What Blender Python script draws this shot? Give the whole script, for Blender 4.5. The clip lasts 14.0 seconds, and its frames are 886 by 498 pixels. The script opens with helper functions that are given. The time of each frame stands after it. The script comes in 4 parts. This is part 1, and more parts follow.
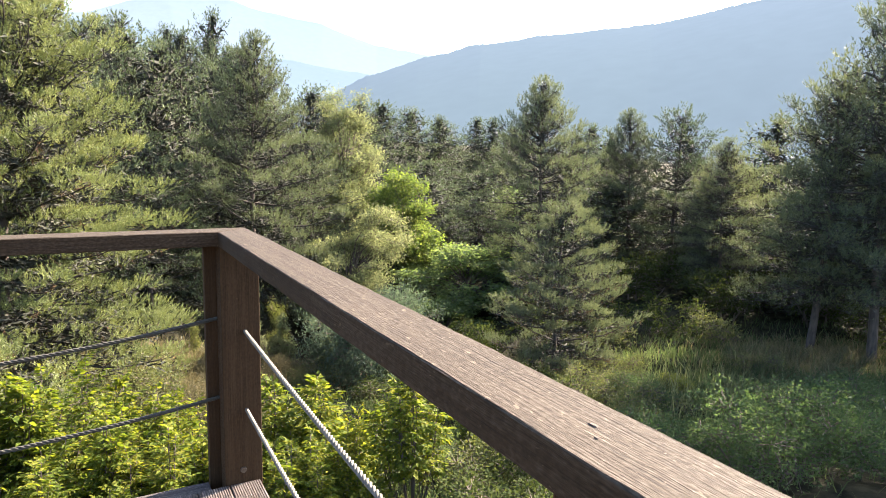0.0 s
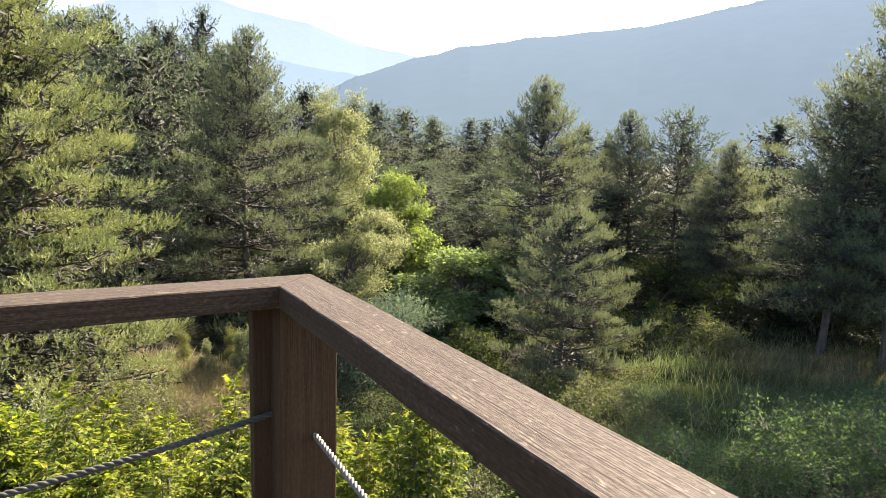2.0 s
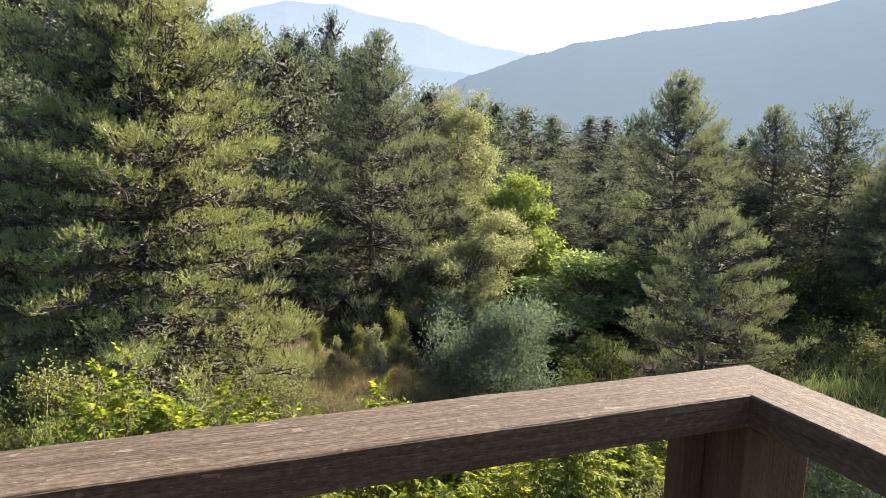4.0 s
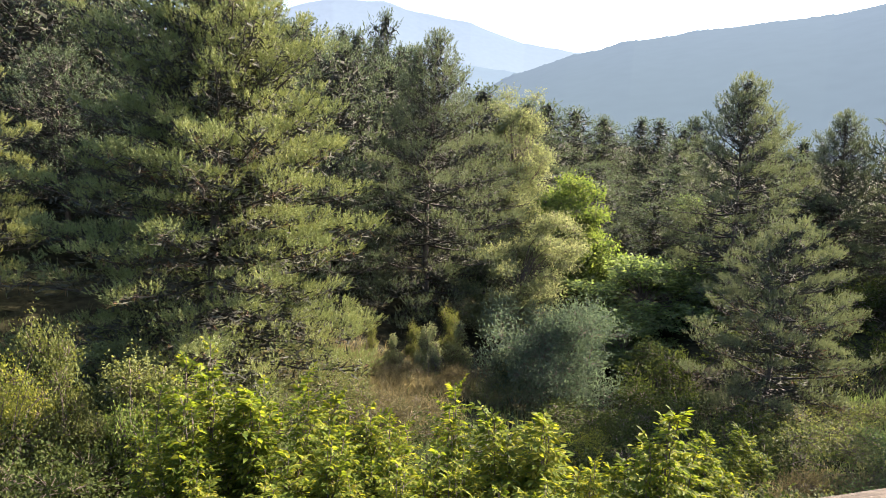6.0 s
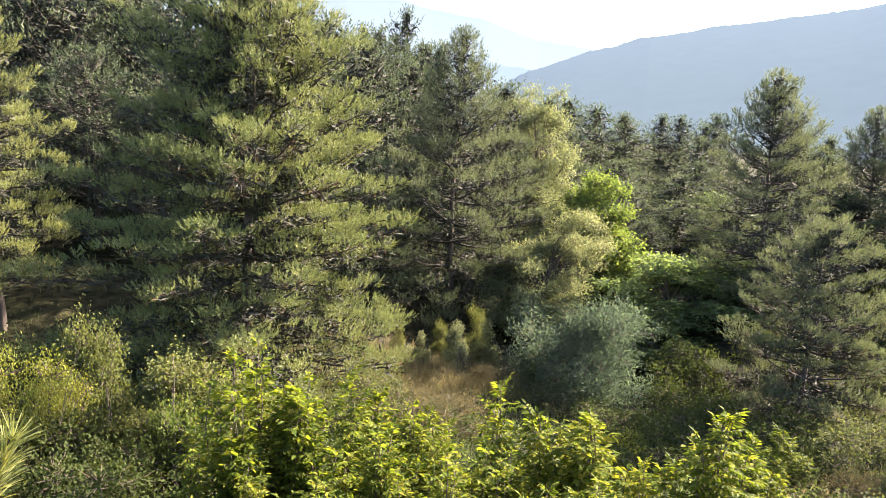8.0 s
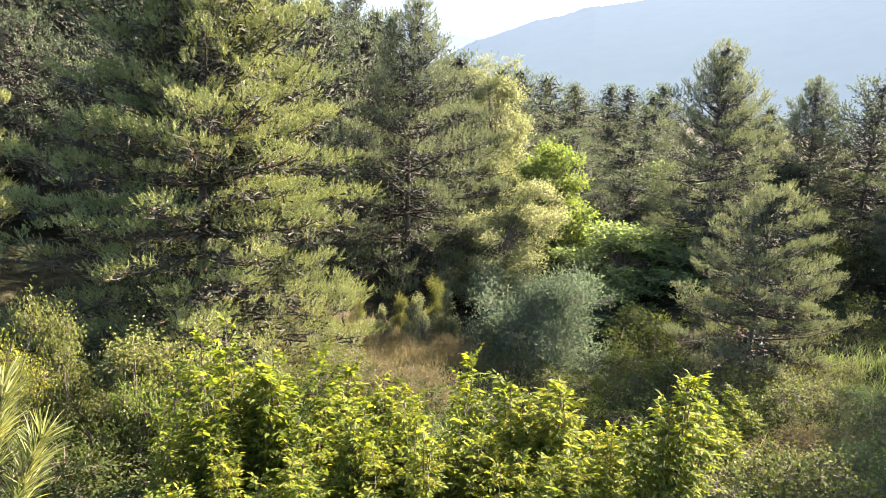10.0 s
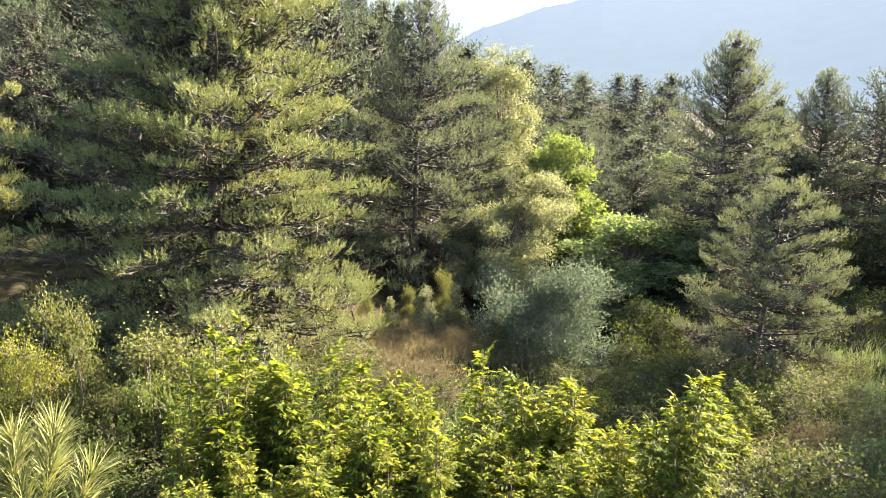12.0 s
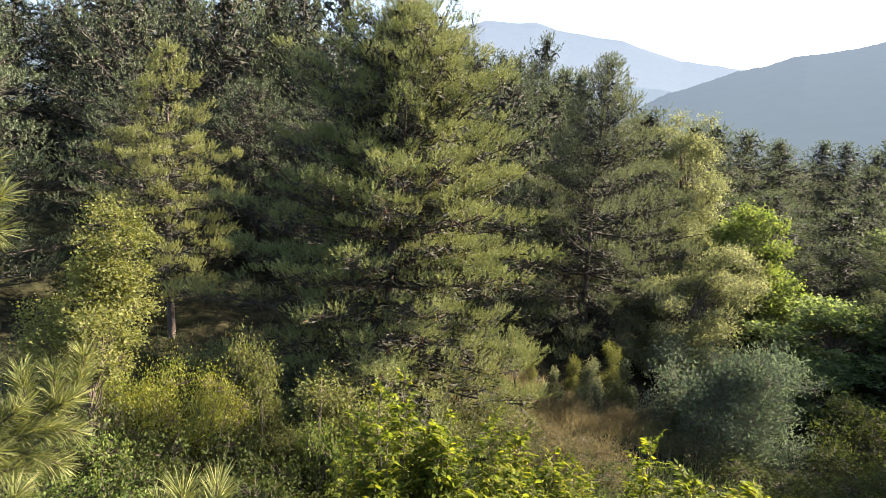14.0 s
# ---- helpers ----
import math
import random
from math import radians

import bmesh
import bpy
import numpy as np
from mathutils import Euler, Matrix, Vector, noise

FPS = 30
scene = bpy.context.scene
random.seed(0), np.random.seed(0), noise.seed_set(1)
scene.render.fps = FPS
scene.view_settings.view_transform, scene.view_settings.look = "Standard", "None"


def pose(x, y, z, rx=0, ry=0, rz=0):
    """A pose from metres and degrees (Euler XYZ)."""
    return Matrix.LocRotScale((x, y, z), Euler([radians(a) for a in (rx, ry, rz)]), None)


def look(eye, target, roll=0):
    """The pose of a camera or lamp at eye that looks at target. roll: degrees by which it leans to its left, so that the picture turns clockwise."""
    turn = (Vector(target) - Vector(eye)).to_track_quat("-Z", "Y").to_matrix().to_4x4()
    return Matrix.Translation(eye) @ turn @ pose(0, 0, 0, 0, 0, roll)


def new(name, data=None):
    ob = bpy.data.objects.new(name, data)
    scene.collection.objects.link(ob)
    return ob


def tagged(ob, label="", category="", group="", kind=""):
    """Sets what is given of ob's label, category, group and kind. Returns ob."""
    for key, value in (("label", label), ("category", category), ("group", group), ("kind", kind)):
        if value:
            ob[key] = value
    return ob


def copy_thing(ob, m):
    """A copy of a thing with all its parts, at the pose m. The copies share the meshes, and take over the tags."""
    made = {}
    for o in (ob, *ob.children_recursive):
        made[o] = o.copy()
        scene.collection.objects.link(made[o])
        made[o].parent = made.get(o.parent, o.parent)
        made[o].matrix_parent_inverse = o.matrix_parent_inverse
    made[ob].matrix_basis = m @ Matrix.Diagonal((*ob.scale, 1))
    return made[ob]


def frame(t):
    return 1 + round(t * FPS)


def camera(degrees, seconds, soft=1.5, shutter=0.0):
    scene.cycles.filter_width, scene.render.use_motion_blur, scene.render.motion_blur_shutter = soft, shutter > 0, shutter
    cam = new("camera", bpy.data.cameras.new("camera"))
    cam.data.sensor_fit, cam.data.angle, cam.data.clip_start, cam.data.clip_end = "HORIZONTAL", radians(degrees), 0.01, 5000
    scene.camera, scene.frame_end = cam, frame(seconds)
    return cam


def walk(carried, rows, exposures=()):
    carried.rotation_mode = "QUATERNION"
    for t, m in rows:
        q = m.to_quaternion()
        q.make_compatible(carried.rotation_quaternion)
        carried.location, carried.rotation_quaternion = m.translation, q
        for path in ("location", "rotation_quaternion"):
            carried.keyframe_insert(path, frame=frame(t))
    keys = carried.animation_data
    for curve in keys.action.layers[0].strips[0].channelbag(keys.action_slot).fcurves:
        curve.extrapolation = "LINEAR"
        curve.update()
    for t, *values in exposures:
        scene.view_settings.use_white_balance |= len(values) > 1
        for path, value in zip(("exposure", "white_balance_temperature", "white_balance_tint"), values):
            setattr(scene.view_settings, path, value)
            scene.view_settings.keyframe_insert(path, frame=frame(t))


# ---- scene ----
cam = camera(69.9, 14.0, 0.8)
PATH = [
    (0, (-0.403, -2.434, 1.286), (0.56, -0.704, 1.004), 1.3),
    (0.5, (-0.331, -2.115, 1.306), (0.692, -0.42, 1.028), 1.4),
    (1, (-0.321, -1.904, 1.296), (0.692, -0.202, 1.019), 1.6),
    (1.5, (-0.415, -1.73, 1.327), (0.587, -0.021, 1.049), 1.6),
    (2, (-0.402, -1.456, 1.303), (0.593, 0.257, 1.025), 1.6),
    (2.5, (-0.423, -1.259, 1.319), (0.414, 0.536, 1.033), 2.0),
    (3, (-0.588, -1.111, 1.332), (0.186, 0.711, 1.043), 2.1),
    (3.2, (-0.619, -0.981, 1.323), (0.146, 0.844, 1.035), 1.7),
    (5.3, (-1.214, -0.64, 1.456), (-0.649, 1.255, 1.155), 2.6),
    (5.5, (-1.264, -0.615, 1.446), (-0.7, 1.28, 1.145), 2.6),
    (6, (-1.411, -0.487, 1.432), (-0.845, 1.407, 1.13), 2.5),
    (6.5, (-1.539, -0.389, 1.426), (-1.004, 1.514, 1.121), 2.7),
    (7, (-1.69, -0.364, 1.42), (-1.171, 1.543, 1.115), 2.6),
    (7.5, (-1.814, -0.372, 1.419), (-1.293, 1.535, 1.113), 2.5),
    (8, (-1.891, -0.299, 1.405), (-1.367, 1.606, 1.093), 2.5),
    (8.5, (-1.97, -0.198, 1.415), (-1.441, 1.701, 1.077), 2.6),
    (9, (-2.108, -0.16, 1.405), (-1.558, 1.728, 1.035), 2.3),
    (9.2, (-2.105, -0.133, 1.384), (-1.467, 1.726, 1.013), 2.2),
    (11.3, (-2.278, -0.264, 1.567), (-1.601, 1.569, 1.141), 2.4),
    (11.5, (-2.234, -0.207, 1.59), (-1.575, 1.631, 1.159), 2.4),
    (12, (-2.271, -0.116, 1.561), (-1.617, 1.725, 1.131), 2.4),
    (12.5, (-2.186, -0.213, 1.656), (-1.636, 1.662, 1.23), 2.7),
    (13, (-2.218, -0.169, 1.67), (-1.8925, 1.7716, 1.3145), 3.3),
    (13.5, (-2.225, -0.105, 1.66), (-2.026, 1.8625, 1.361), 3.3),
    (14, (-2.219, -0.059, 1.654), (-2.088, 1.919, 1.3903), 3.3),
]
walk(cam, [(t, look(eye, target, roll)) for t, eye, target, roll in PATH],
     [(0, 3.3, 6010, 15), (2, 3.17, 6130, 15), (3, 2.98, 6130, 15), (5.5, 3.0, 6060, 16), (6.5, 2.92, 6110, 16), (7.5, 3.18, 6130, 17), (9, 3.46, 6190, 18), (11.5, 3.74, 6230, 19), (12.5, 3.56, 6230, 19),
      (13.4, 3.33, 6210, 18), (14, 2.80, 6260, 17)])

# ---- world, sun, exposure ----
SUN_AZ, SUN_EL = 77.0, 32.0
world = bpy.data.worlds.new("sky")
scene.world = world
world.use_nodes = True
wn, wl = world.node_tree.nodes, world.node_tree.links
sky = wn.new("ShaderNodeTexSky")
sky.sky_type, sky.sun_disc = "NISHITA", False
sky.sun_elevation, sky.sun_rotation = radians(SUN_EL), radians(SUN_AZ)
sky.air_density, sky.dust_density, sky.ozone_density = 1.0, 3.0, 1.0
wl.new(sky.outputs[0], wn["Background"].inputs[0])
wn["Background"].inputs[1].default_value = 0.071

sun_data = bpy.data.lights.new("sun", "SUN")
sun_data.energy, sun_data.angle, sun_data.color = 5.0, radians(0.6), (1.0, 0.84, 0.64)
sun = new("sun", sun_data)
a, e = radians(SUN_AZ), radians(SUN_EL)
sun.matrix_world = look((80 * math.sin(a) * math.cos(e), 80 * math.cos(a) * math.cos(e), 80 * math.sin(e)), (0, 0, 0))


# ---- materials ----
def material(name):
    m = bpy.data.materials.new(name)
    m.use_nodes = True
    nt = m.node_tree
    return m, nt, nt.nodes, nt.links, nt.nodes["Principled BSDF"]


def ramp(nodes, stops):
    r = nodes.new("ShaderNodeValToRGB")
    el = r.color_ramp.elements
    while len(el) < len(stops):
        el.new(0.5)
    for k, (pos, col) in zip(el, stops):
        k.position, k.color = pos, (*col, 1)
    return r


def leaf_material(name, dark, mid, light, glow, rough=0.55, through_share=0.45, gloss=0.07, scatter=0.55):
    """Foliage: colour varies leaf by leaf, clump by clump and tree by tree; part of the light passes through."""
    m, nt, n, l, p = material(name)
    geo, info, tex = n.new("ShaderNodeNewGeometry"), n.new("ShaderNodeObjectInfo"), n.new("ShaderNodeTexCoord")
    noi = n.new("ShaderNodeTexNoise")
    noi.inputs["Scale"].default_value, noi.inputs["Detail"].default_value, noi.inputs["Roughness"].default_value = 0.9, 4, 0.62
    l.new(tex.outputs["Object"], noi.inputs["Vector"])
    a1 = n.new("ShaderNodeMath"); a1.operation = "MULTIPLY_ADD"
    a1.inputs[1].default_value = scatter
    l.new(geo.outputs["Random Per Island"], a1.inputs[0])
    a2 = n.new("ShaderNodeMath"); a2.operation = "MULTIPLY_ADD"
    a2.inputs[1].default_value = 0.75
    l.new(noi.outputs["Fac"], a2.inputs[0])
    a3 = n.new("ShaderNodeMath"); a3.operation = "MULTIPLY_ADD"
    a3.inputs[1].default_value, a3.inputs[2].default_value = 0.16, 0.04 - 0.5 * scatter
    l.new(info.outputs["Random"], a3.inputs[0])
    l.new(a3.outputs[0], a2.inputs[2])
    l.new(a2.outputs[0], a1.inputs[2])
    r = ramp(n, [(0.05, dark), (0.5, mid), (0.95, light)])
    l.new(a1.outputs[0], r.inputs[0])
    l.new(r.outputs[0], p.inputs["Base Color"])
    p.inputs["Roughness"].default_value = rough
    p.inputs["Specular IOR Level"].default_value = gloss
    tr = n.new("ShaderNodeBsdfTranslucent")
    mul = n.new("ShaderNodeMixRGB"); mul.blend_type = "MULTIPLY"; mul.inputs[0].default_value = 1
    l.new(r.outputs[0], mul.inputs[1]); mul.inputs[2].default_value = (*glow, 1)
    l.new(mul.outputs[0], tr.inputs["Color"])
    mix = n.new("ShaderNodeMixShader"); mix.inputs[0].default_value = through_share
    l.new(p.outputs[0], mix.inputs[1]); l.new(tr.outputs[0], mix.inputs[2])
    l.new(mix.outputs[0], n["Material Output"].inputs[0])
    return m


def bark_material(name, c1, c2, scale=9.0):
    m, nt, n, l, p = material(name)
    tex, mp, noi = n.new("ShaderNodeTexCoord"), n.new("ShaderNodeMapping"), n.new("ShaderNodeTexNoise")
    mp.inputs["Scale"].default_value = (1, 1, 0.25)
    noi.inputs["Scale"].default_value, noi.inputs["Detail"].default_value = scale, 6
    l.new(tex.outputs["Object"], mp.inputs[0]); l.new(mp.outputs[0], noi.inputs["Vector"])
    r = ramp(n, [(0.3, c1), (0.7, c2)])
    l.new(noi.outputs["Fac"], r.inputs[0]); l.new(r.outputs[0], p.inputs["Base Color"])
    p.inputs["Roughness"].default_value = 0.9
    b = n.new("ShaderNodeBump"); b.inputs["Strength"].default_value = 0.6; b.inputs["Distance"].default_value = 0.03
    l.new(noi.outputs["Fac"], b.inputs["Height"]); l.new(b.outputs[0], p.inputs["Normal"])
    return m


def wood_material(name, dark, mid, worn, wear, grain_axis=0, rough=0.7, hair=0.6, mottle=0.45):
    """Old painted timber: hair-fine wavy grain and cracks along one axis, soft stains, small pale flecks and chips."""
    m, nt, n, l, p = material(name)
    tex = n.new("ShaderNodeTexCoord")

    def noise(across, along, detail, distortion=0.0):
        mp, t = n.new("ShaderNodeMapping"), n.new("ShaderNodeTexNoise")
        s = [across] * 3
        s[grain_axis] = along
        mp.inputs["Scale"].default_value = s
        t.inputs["Scale"].default_value, t.inputs["Detail"].default_value, t.inputs["Distortion"].default_value = 1.0, detail, distortion
        l.new(tex.outputs["Object"], mp.inputs[0]); l.new(mp.outputs[0], t.inputs["Vector"])
        return t

    hairs, grain, stain, fleck = noise(330, 6, 5, 0.9), noise(95, 2.6, 6, 0.7), noise(150, 80, 10, 0.2), noise(230, 120, 4)
    r = ramp(n, [(0.38, dark), (0.5, mid), (0.62, worn)])
    sm = n.new("ShaderNodeMath"); sm.operation = "MULTIPLY_ADD"; sm.inputs[1].default_value = 1 - mottle
    sm2 = n.new("ShaderNodeMath"); sm2.operation = "MULTIPLY"; sm2.inputs[1].default_value = mottle
    l.new(stain.outputs["Fac"], sm2.inputs[0]); l.new(grain.outputs["Fac"], sm.inputs[0]); l.new(sm2.outputs[0], sm.inputs[2])
    l.new(sm.outputs[0], r.inputs[0])
    hr = ramp(n, [(0.30, (1 - hair,) * 3), (0.47, (1, 1, 1))])
    l.new(hairs.outputs["Fac"], hr.inputs[0])
    mul = n.new("ShaderNodeMixRGB"); mul.blend_type = "MULTIPLY"; mul.inputs[0].default_value = 1
    l.new(r.outputs[0], mul.inputs[1]); l.new(hr.outputs[0], mul.inputs[2])
    fr = ramp(n, [(0.74 - wear, (0, 0, 0)), (0.80 - wear, (1, 1, 1))])
    l.new(fleck.outputs["Fac"], fr.inputs[0])
    mix = n.new("ShaderNodeMixRGB")
    l.new(fr.outputs[0], mix.inputs[0]); l.new(mul.outputs[0], mix.inputs[1]); mix.inputs[2].default_value = (*(1.9 * q for q in worn), 1)
    flake = noise(70, 34, 3, 0.4)
    kr = ramp(n, [(0.735 - wear, (0, 0, 0)), (0.755 - wear, (0.75, 0.75, 0.75))])
    l.new(flake.outputs["Fac"], kr.inputs[0])
    chip = n.new("ShaderNodeMixRGB")
    l.new(kr.outputs[0], chip.inputs[0]); l.new(mix.outputs[0], chip.inputs[1]); chip.inputs[2].default_value = (*(1.6 * q for q in worn), 1)
    ring = noise(60, 1.3, 2, 1.6)
    cr = ramp(n, [(0.0, (1, 1, 1)), (0.484, (1, 1, 1)), (0.5, (1 - hair,) * 3), (0.516, (1, 1, 1)), (0.585, (1, 1, 1)), (0.6, (1 - hair,) * 3), (0.615, (1, 1, 1))])
    l.new(ring.outputs["Fac"], cr.inputs[0])
    crack = n.new("ShaderNodeMixRGB"); crack.blend_type = "MULTIPLY"; crack.inputs[0].default_value = 1
    l.new(chip.outputs[0], crack.inputs[1]); l.new(cr.outputs[0], crack.inputs[2])
    l.new(crack.outputs[0], p.inputs["Base Color"])
    p.inputs["Roughness"].default_value = rough
    p.inputs["Specular IOR Level"].default_value = 0.13
    b = n.new("ShaderNodeBump"); b.inputs["Strength"].default_value = 0.8; b.inputs["Distance"].default_value = 0.003
    l.new(hairs.outputs["Fac"], b.inputs["Height"]); l.new(b.outputs[0], p.inputs["Normal"])
    return m


M_PINE = leaf_material("pine_needles", (0.034, 0.048, 0.030), (0.084, 0.102, 0.060), (0.165, 0.178, 0.100), (1.6, 1.55, 1.0), 0.6, 0.28, 0.05, 0.26)
# darker needles: the shade of the wood behind is put into the colour
M_PINE_FAR = leaf_material("far_pine_needles_shade", (0.024, 0.036, 0.023), (0.064, 0.083, 0.050), (0.150, 0.165, 0.096), (1.5, 1.5, 1.0), 0.65, 0.26, 0.05, 0.26)
# two lighter needle colours, with the sun on the front pines painted in
M_PINE_WARM = leaf_material("pine_needles_sun_warm", (0.028, 0.046, 0.021), (0.112, 0.138, 0.058), (0.290, 0.300, 0.132), (1.6, 1.5, 0.8), 0.6, 0.22, 0.06, 0.22)
M_PINE_SUNLIT = leaf_material("pine_needles_sunlit", (0.054, 0.070, 0.028), (0.158, 0.176, 0.074), (0.310, 0.314, 0.140), (1.6, 1.5, 0.8), 0.6, 0.28, 0.06, 0.22)
M_PINE_NEAR = leaf_material("pine_needles_near", (0.040, 0.056, 0.020), (0.120, 0.142, 0.052), (0.270, 0.265, 0.105), (1.35, 1.3, 0.6), 0.5, 0.3)
M_DRY = leaf_material("dry_needles", (0.045, 0.028, 0.017), (0.105, 0.068, 0.040), (0.190, 0.128, 0.072), (1.2, 1.0, 0.7), 0.8, 0.2)
M_WALNUT = leaf_material("walnut_leaves", (0.029, 0.052, 0.011), (0.094, 0.123, 0.020), (0.228, 0.215, 0.032), (1.6, 1.55, 0.45), 0.55, 0.52, 0.05)
M_LIME = leaf_material("lime_leaves", (0.044, 0.074, 0.026), (0.084, 0.118, 0.040), (0.142, 0.170, 0.060), (1.55, 1.5, 0.6), 0.6, 0.54, 0.1)
M_GREEN = leaf_material("green_leaves", (0.046, 0.074, 0.034), (0.092, 0.130, 0.058), (0.160, 0.195, 0.086), (1.6, 1.6, 0.8), 0.6, 0.56, 0.1)
# darker leaf green: the shade on the low bushes is put into the colour
M_SHADE = leaf_material("shade_toned_bush_leaves", (0.018, 0.026, 0.009), (0.036, 0.049, 0.017), (0.066, 0.080, 0.027), (1.5, 1.45, 0.7), 0.75, 0.35, 0.02)
M_WILLOW = leaf_material("willow_leaves", (0.070, 0.087, 0.046), (0.140, 0.160, 0.085), (0.240, 0.252, 0.142), (1.4, 1.35, 0.9), 0.6, 0.50, 0.1)
M_BLUE = leaf_material("grey_willow_leaves", (0.032, 0.046, 0.032), (0.058, 0.079, 0.054), (0.106, 0.131, 0.090), (1.2, 1.3, 0.9), 0.65, 0.4)
M_BIRCH = leaf_material("birch_leaves", (0.046, 0.060, 0.022), (0.108, 0.126, 0.046), (0.205, 0.212, 0.082), (1.55, 1.45, 0.55), 0.6, 0.45, 0.05)
M_HEDGE = leaf_material("hedge_leaves", (0.054, 0.074, 0.020), (0.135, 0.158, 0.038), (0.270, 0.272, 0.064), (1.55, 1.45, 0.45), 0.6, 0.45)
M_FRESH = leaf_material("fresh_green_leaves", (0.034, 0.058, 0.016), (0.078, 0.112, 0.030), (0.160, 0.190, 0.055), (1.5, 1.5, 0.6), 0.6, 0.42, 0.06)
M_BRAMBLE = leaf_material("bramble_leaves", (0.028, 0.047, 0.022), (0.055, 0.082, 0.037), (0.100, 0.128, 0.060), (1.3, 1.4, 0.7), 0.7, 0.42, 0.04)
M_SAPLING = leaf_material("sapling_leaves", (0.040, 0.052, 0.018), (0.086, 0.100, 0.036), (0.150, 0.156, 0.060), (1.5, 1.42, 0.7), 0.65, 0.42, 0.03, 0.4)
M_SHRUB = leaf_material("shrub_leaves", (0.036, 0.047, 0.021), (0.078, 0.092, 0.040), (0.150, 0.154, 0.072), (1.5, 1.45, 0.7), 0.6, 0.42)
M_WEED = leaf_material("dry_weeds", (0.044, 0.046, 0.024), (0.088, 0.086, 0.046), (0.165, 0.148, 0.088), (1.3, 1.1, 0.8), 0.75, 0.4)
M_GRASS = leaf_material("meadow_grass", (0.032, 0.053, 0.024), (0.060, 0.086, 0.040), (0.100, 0.120, 0.060), (1.5, 1.45, 0.8), 0.65, 0.42)
M_STRAW = leaf_material("straw_grass", (0.076, 0.074, 0.040), (0.146, 0.138, 0.078), (0.245, 0.225, 0.140), (1.3, 1.1, 0.8), 0.75, 0.4)
M_BARK = bark_material("pine_bark", (0.030, 0.024, 0.020), (0.105, 0.080, 0.060))
M_DEAD = bark_material("dead_twig_bark", (0.014, 0.012, 0.010), (0.050, 0.040, 0.030), 12)
# near-black, so that the colour itself gives the shade inside pine crowns
M_CORE = bark_material("crown_shade_core", (0.012, 0.015, 0.008), (0.040, 0.040, 0.022), 12)
M_TWIG = bark_material("twig_bark", (0.036, 0.027, 0.020), (0.092, 0.070, 0.050), 14)
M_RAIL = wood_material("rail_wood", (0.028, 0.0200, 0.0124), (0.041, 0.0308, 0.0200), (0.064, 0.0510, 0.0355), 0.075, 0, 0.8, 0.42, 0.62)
M_RAIL_SIDE = wood_material("post_wood", (0.029, 0.0158, 0.0066), (0.039, 0.0217, 0.0094), (0.049, 0.0285, 0.0132), -0.04, 2, 0.75, 0.22)
M_DECK = wood_material("deck_wood", (0.060, 0.046, 0.038), (0.105, 0.084, 0.070), (0.150, 0.128, 0.110), 0.02, 1)
M_BEAM = wood_material("beam_wood", (0.030, 0.025, 0.022), (0.056, 0.046, 0.040), (0.090, 0.076, 0.066), 0.0, 0)


def rope_material(name, shade):
    m, nt, n, l, p = material(name)
    tex, noi = n.new("ShaderNodeTexCoord"), n.new("ShaderNodeTexNoise")
    noi.inputs["Scale"].default_value, noi.inputs["Detail"].default_value = 160, 4
    l.new(tex.outputs["Object"], noi.inputs["Vector"])
    r = ramp(n, [(0.3, shade), (0.7, tuple(1.8 * q for q in shade))])
    l.new(noi.outputs["Fac"], r.inputs[0]); l.new(r.outputs[0], p.inputs["Base Color"])
    p.inputs["Roughness"].default_value = 0.9
    b = n.new("ShaderNodeBump"); b.inputs["Strength"].default_value = 0.5; b.inputs["Distance"].default_value = 0.002
    l.new(noi.outputs["Fac"], b.inputs["Height"]); l.new(b.outputs[0], p.inputs["Normal"])
    return m


def steel_material():
    m, nt, n, l, p = material("rusty_steel")
    noi = n.new("ShaderNodeTexNoise"); noi.inputs["Scale"].default_value = 90
    r = ramp(n, [(0.35, (0.06, 0.042, 0.028)), (0.65, (0.15, 0.12, 0.085))])
    l.new(noi.outputs["Fac"], r.inputs[0]); l.new(r.outputs[0], p.inputs["Base Color"])
    p.inputs["Metallic"].default_value, p.inputs["Roughness"].default_value = 0.6, 0.6
    return m


def ground_material():
    m, nt, n, l, p = material("ground_soil_grass")
    tex = n.new("ShaderNodeTexCoord")
    big, small = n.new("ShaderNodeTexNoise"), n.new("ShaderNodeTexNoise")
    big.inputs["Scale"].default_value, big.inputs["Detail"].default_value = 0.16, 5
    small.inputs["Scale"].default_value, small.inputs["Detail"].default_value = 3.0, 8
    for k in (big, small):
        l.new(tex.outputs["Object"], k.inputs["Vector"])
    r1 = ramp(n, [(0.35, (0.023, 0.026, 0.012)), (0.5, (0.030, 0.028, 0.015)), (0.62, (0.034, 0.032, 0.018))])
    r2 = ramp(n, [(0.35, (0.35, 0.35, 0.35)), (0.7, (1.25, 1.25, 1.2))])
    l.new(big.outputs["Fac"], r1.inputs[0]); l.new(small.outputs["Fac"], r2.inputs[0])
    mul = n.new("ShaderNodeMixRGB"); mul.blend_type = "MULTIPLY"; mul.inputs[0].default_value = 1
    l.new(r1.outputs[0], mul.inputs[1]); l.new(r2.outputs[0], mul.inputs[2])
    l.new(mul.outputs[0], p.inputs["Base Color"])
    p.inputs["Roughness"].default_value = 0.95
    p.inputs["Specular IOR Level"].default_value = 0.05
    b = n.new("ShaderNodeBump"); b.inputs["Strength"].default_value = 0.8; b.inputs["Distance"].default_value = 0.12
    l.new(small.outputs["Fac"], b.inputs["Height"]); l.new(b.outputs[0], p.inputs["Normal"])
    return m


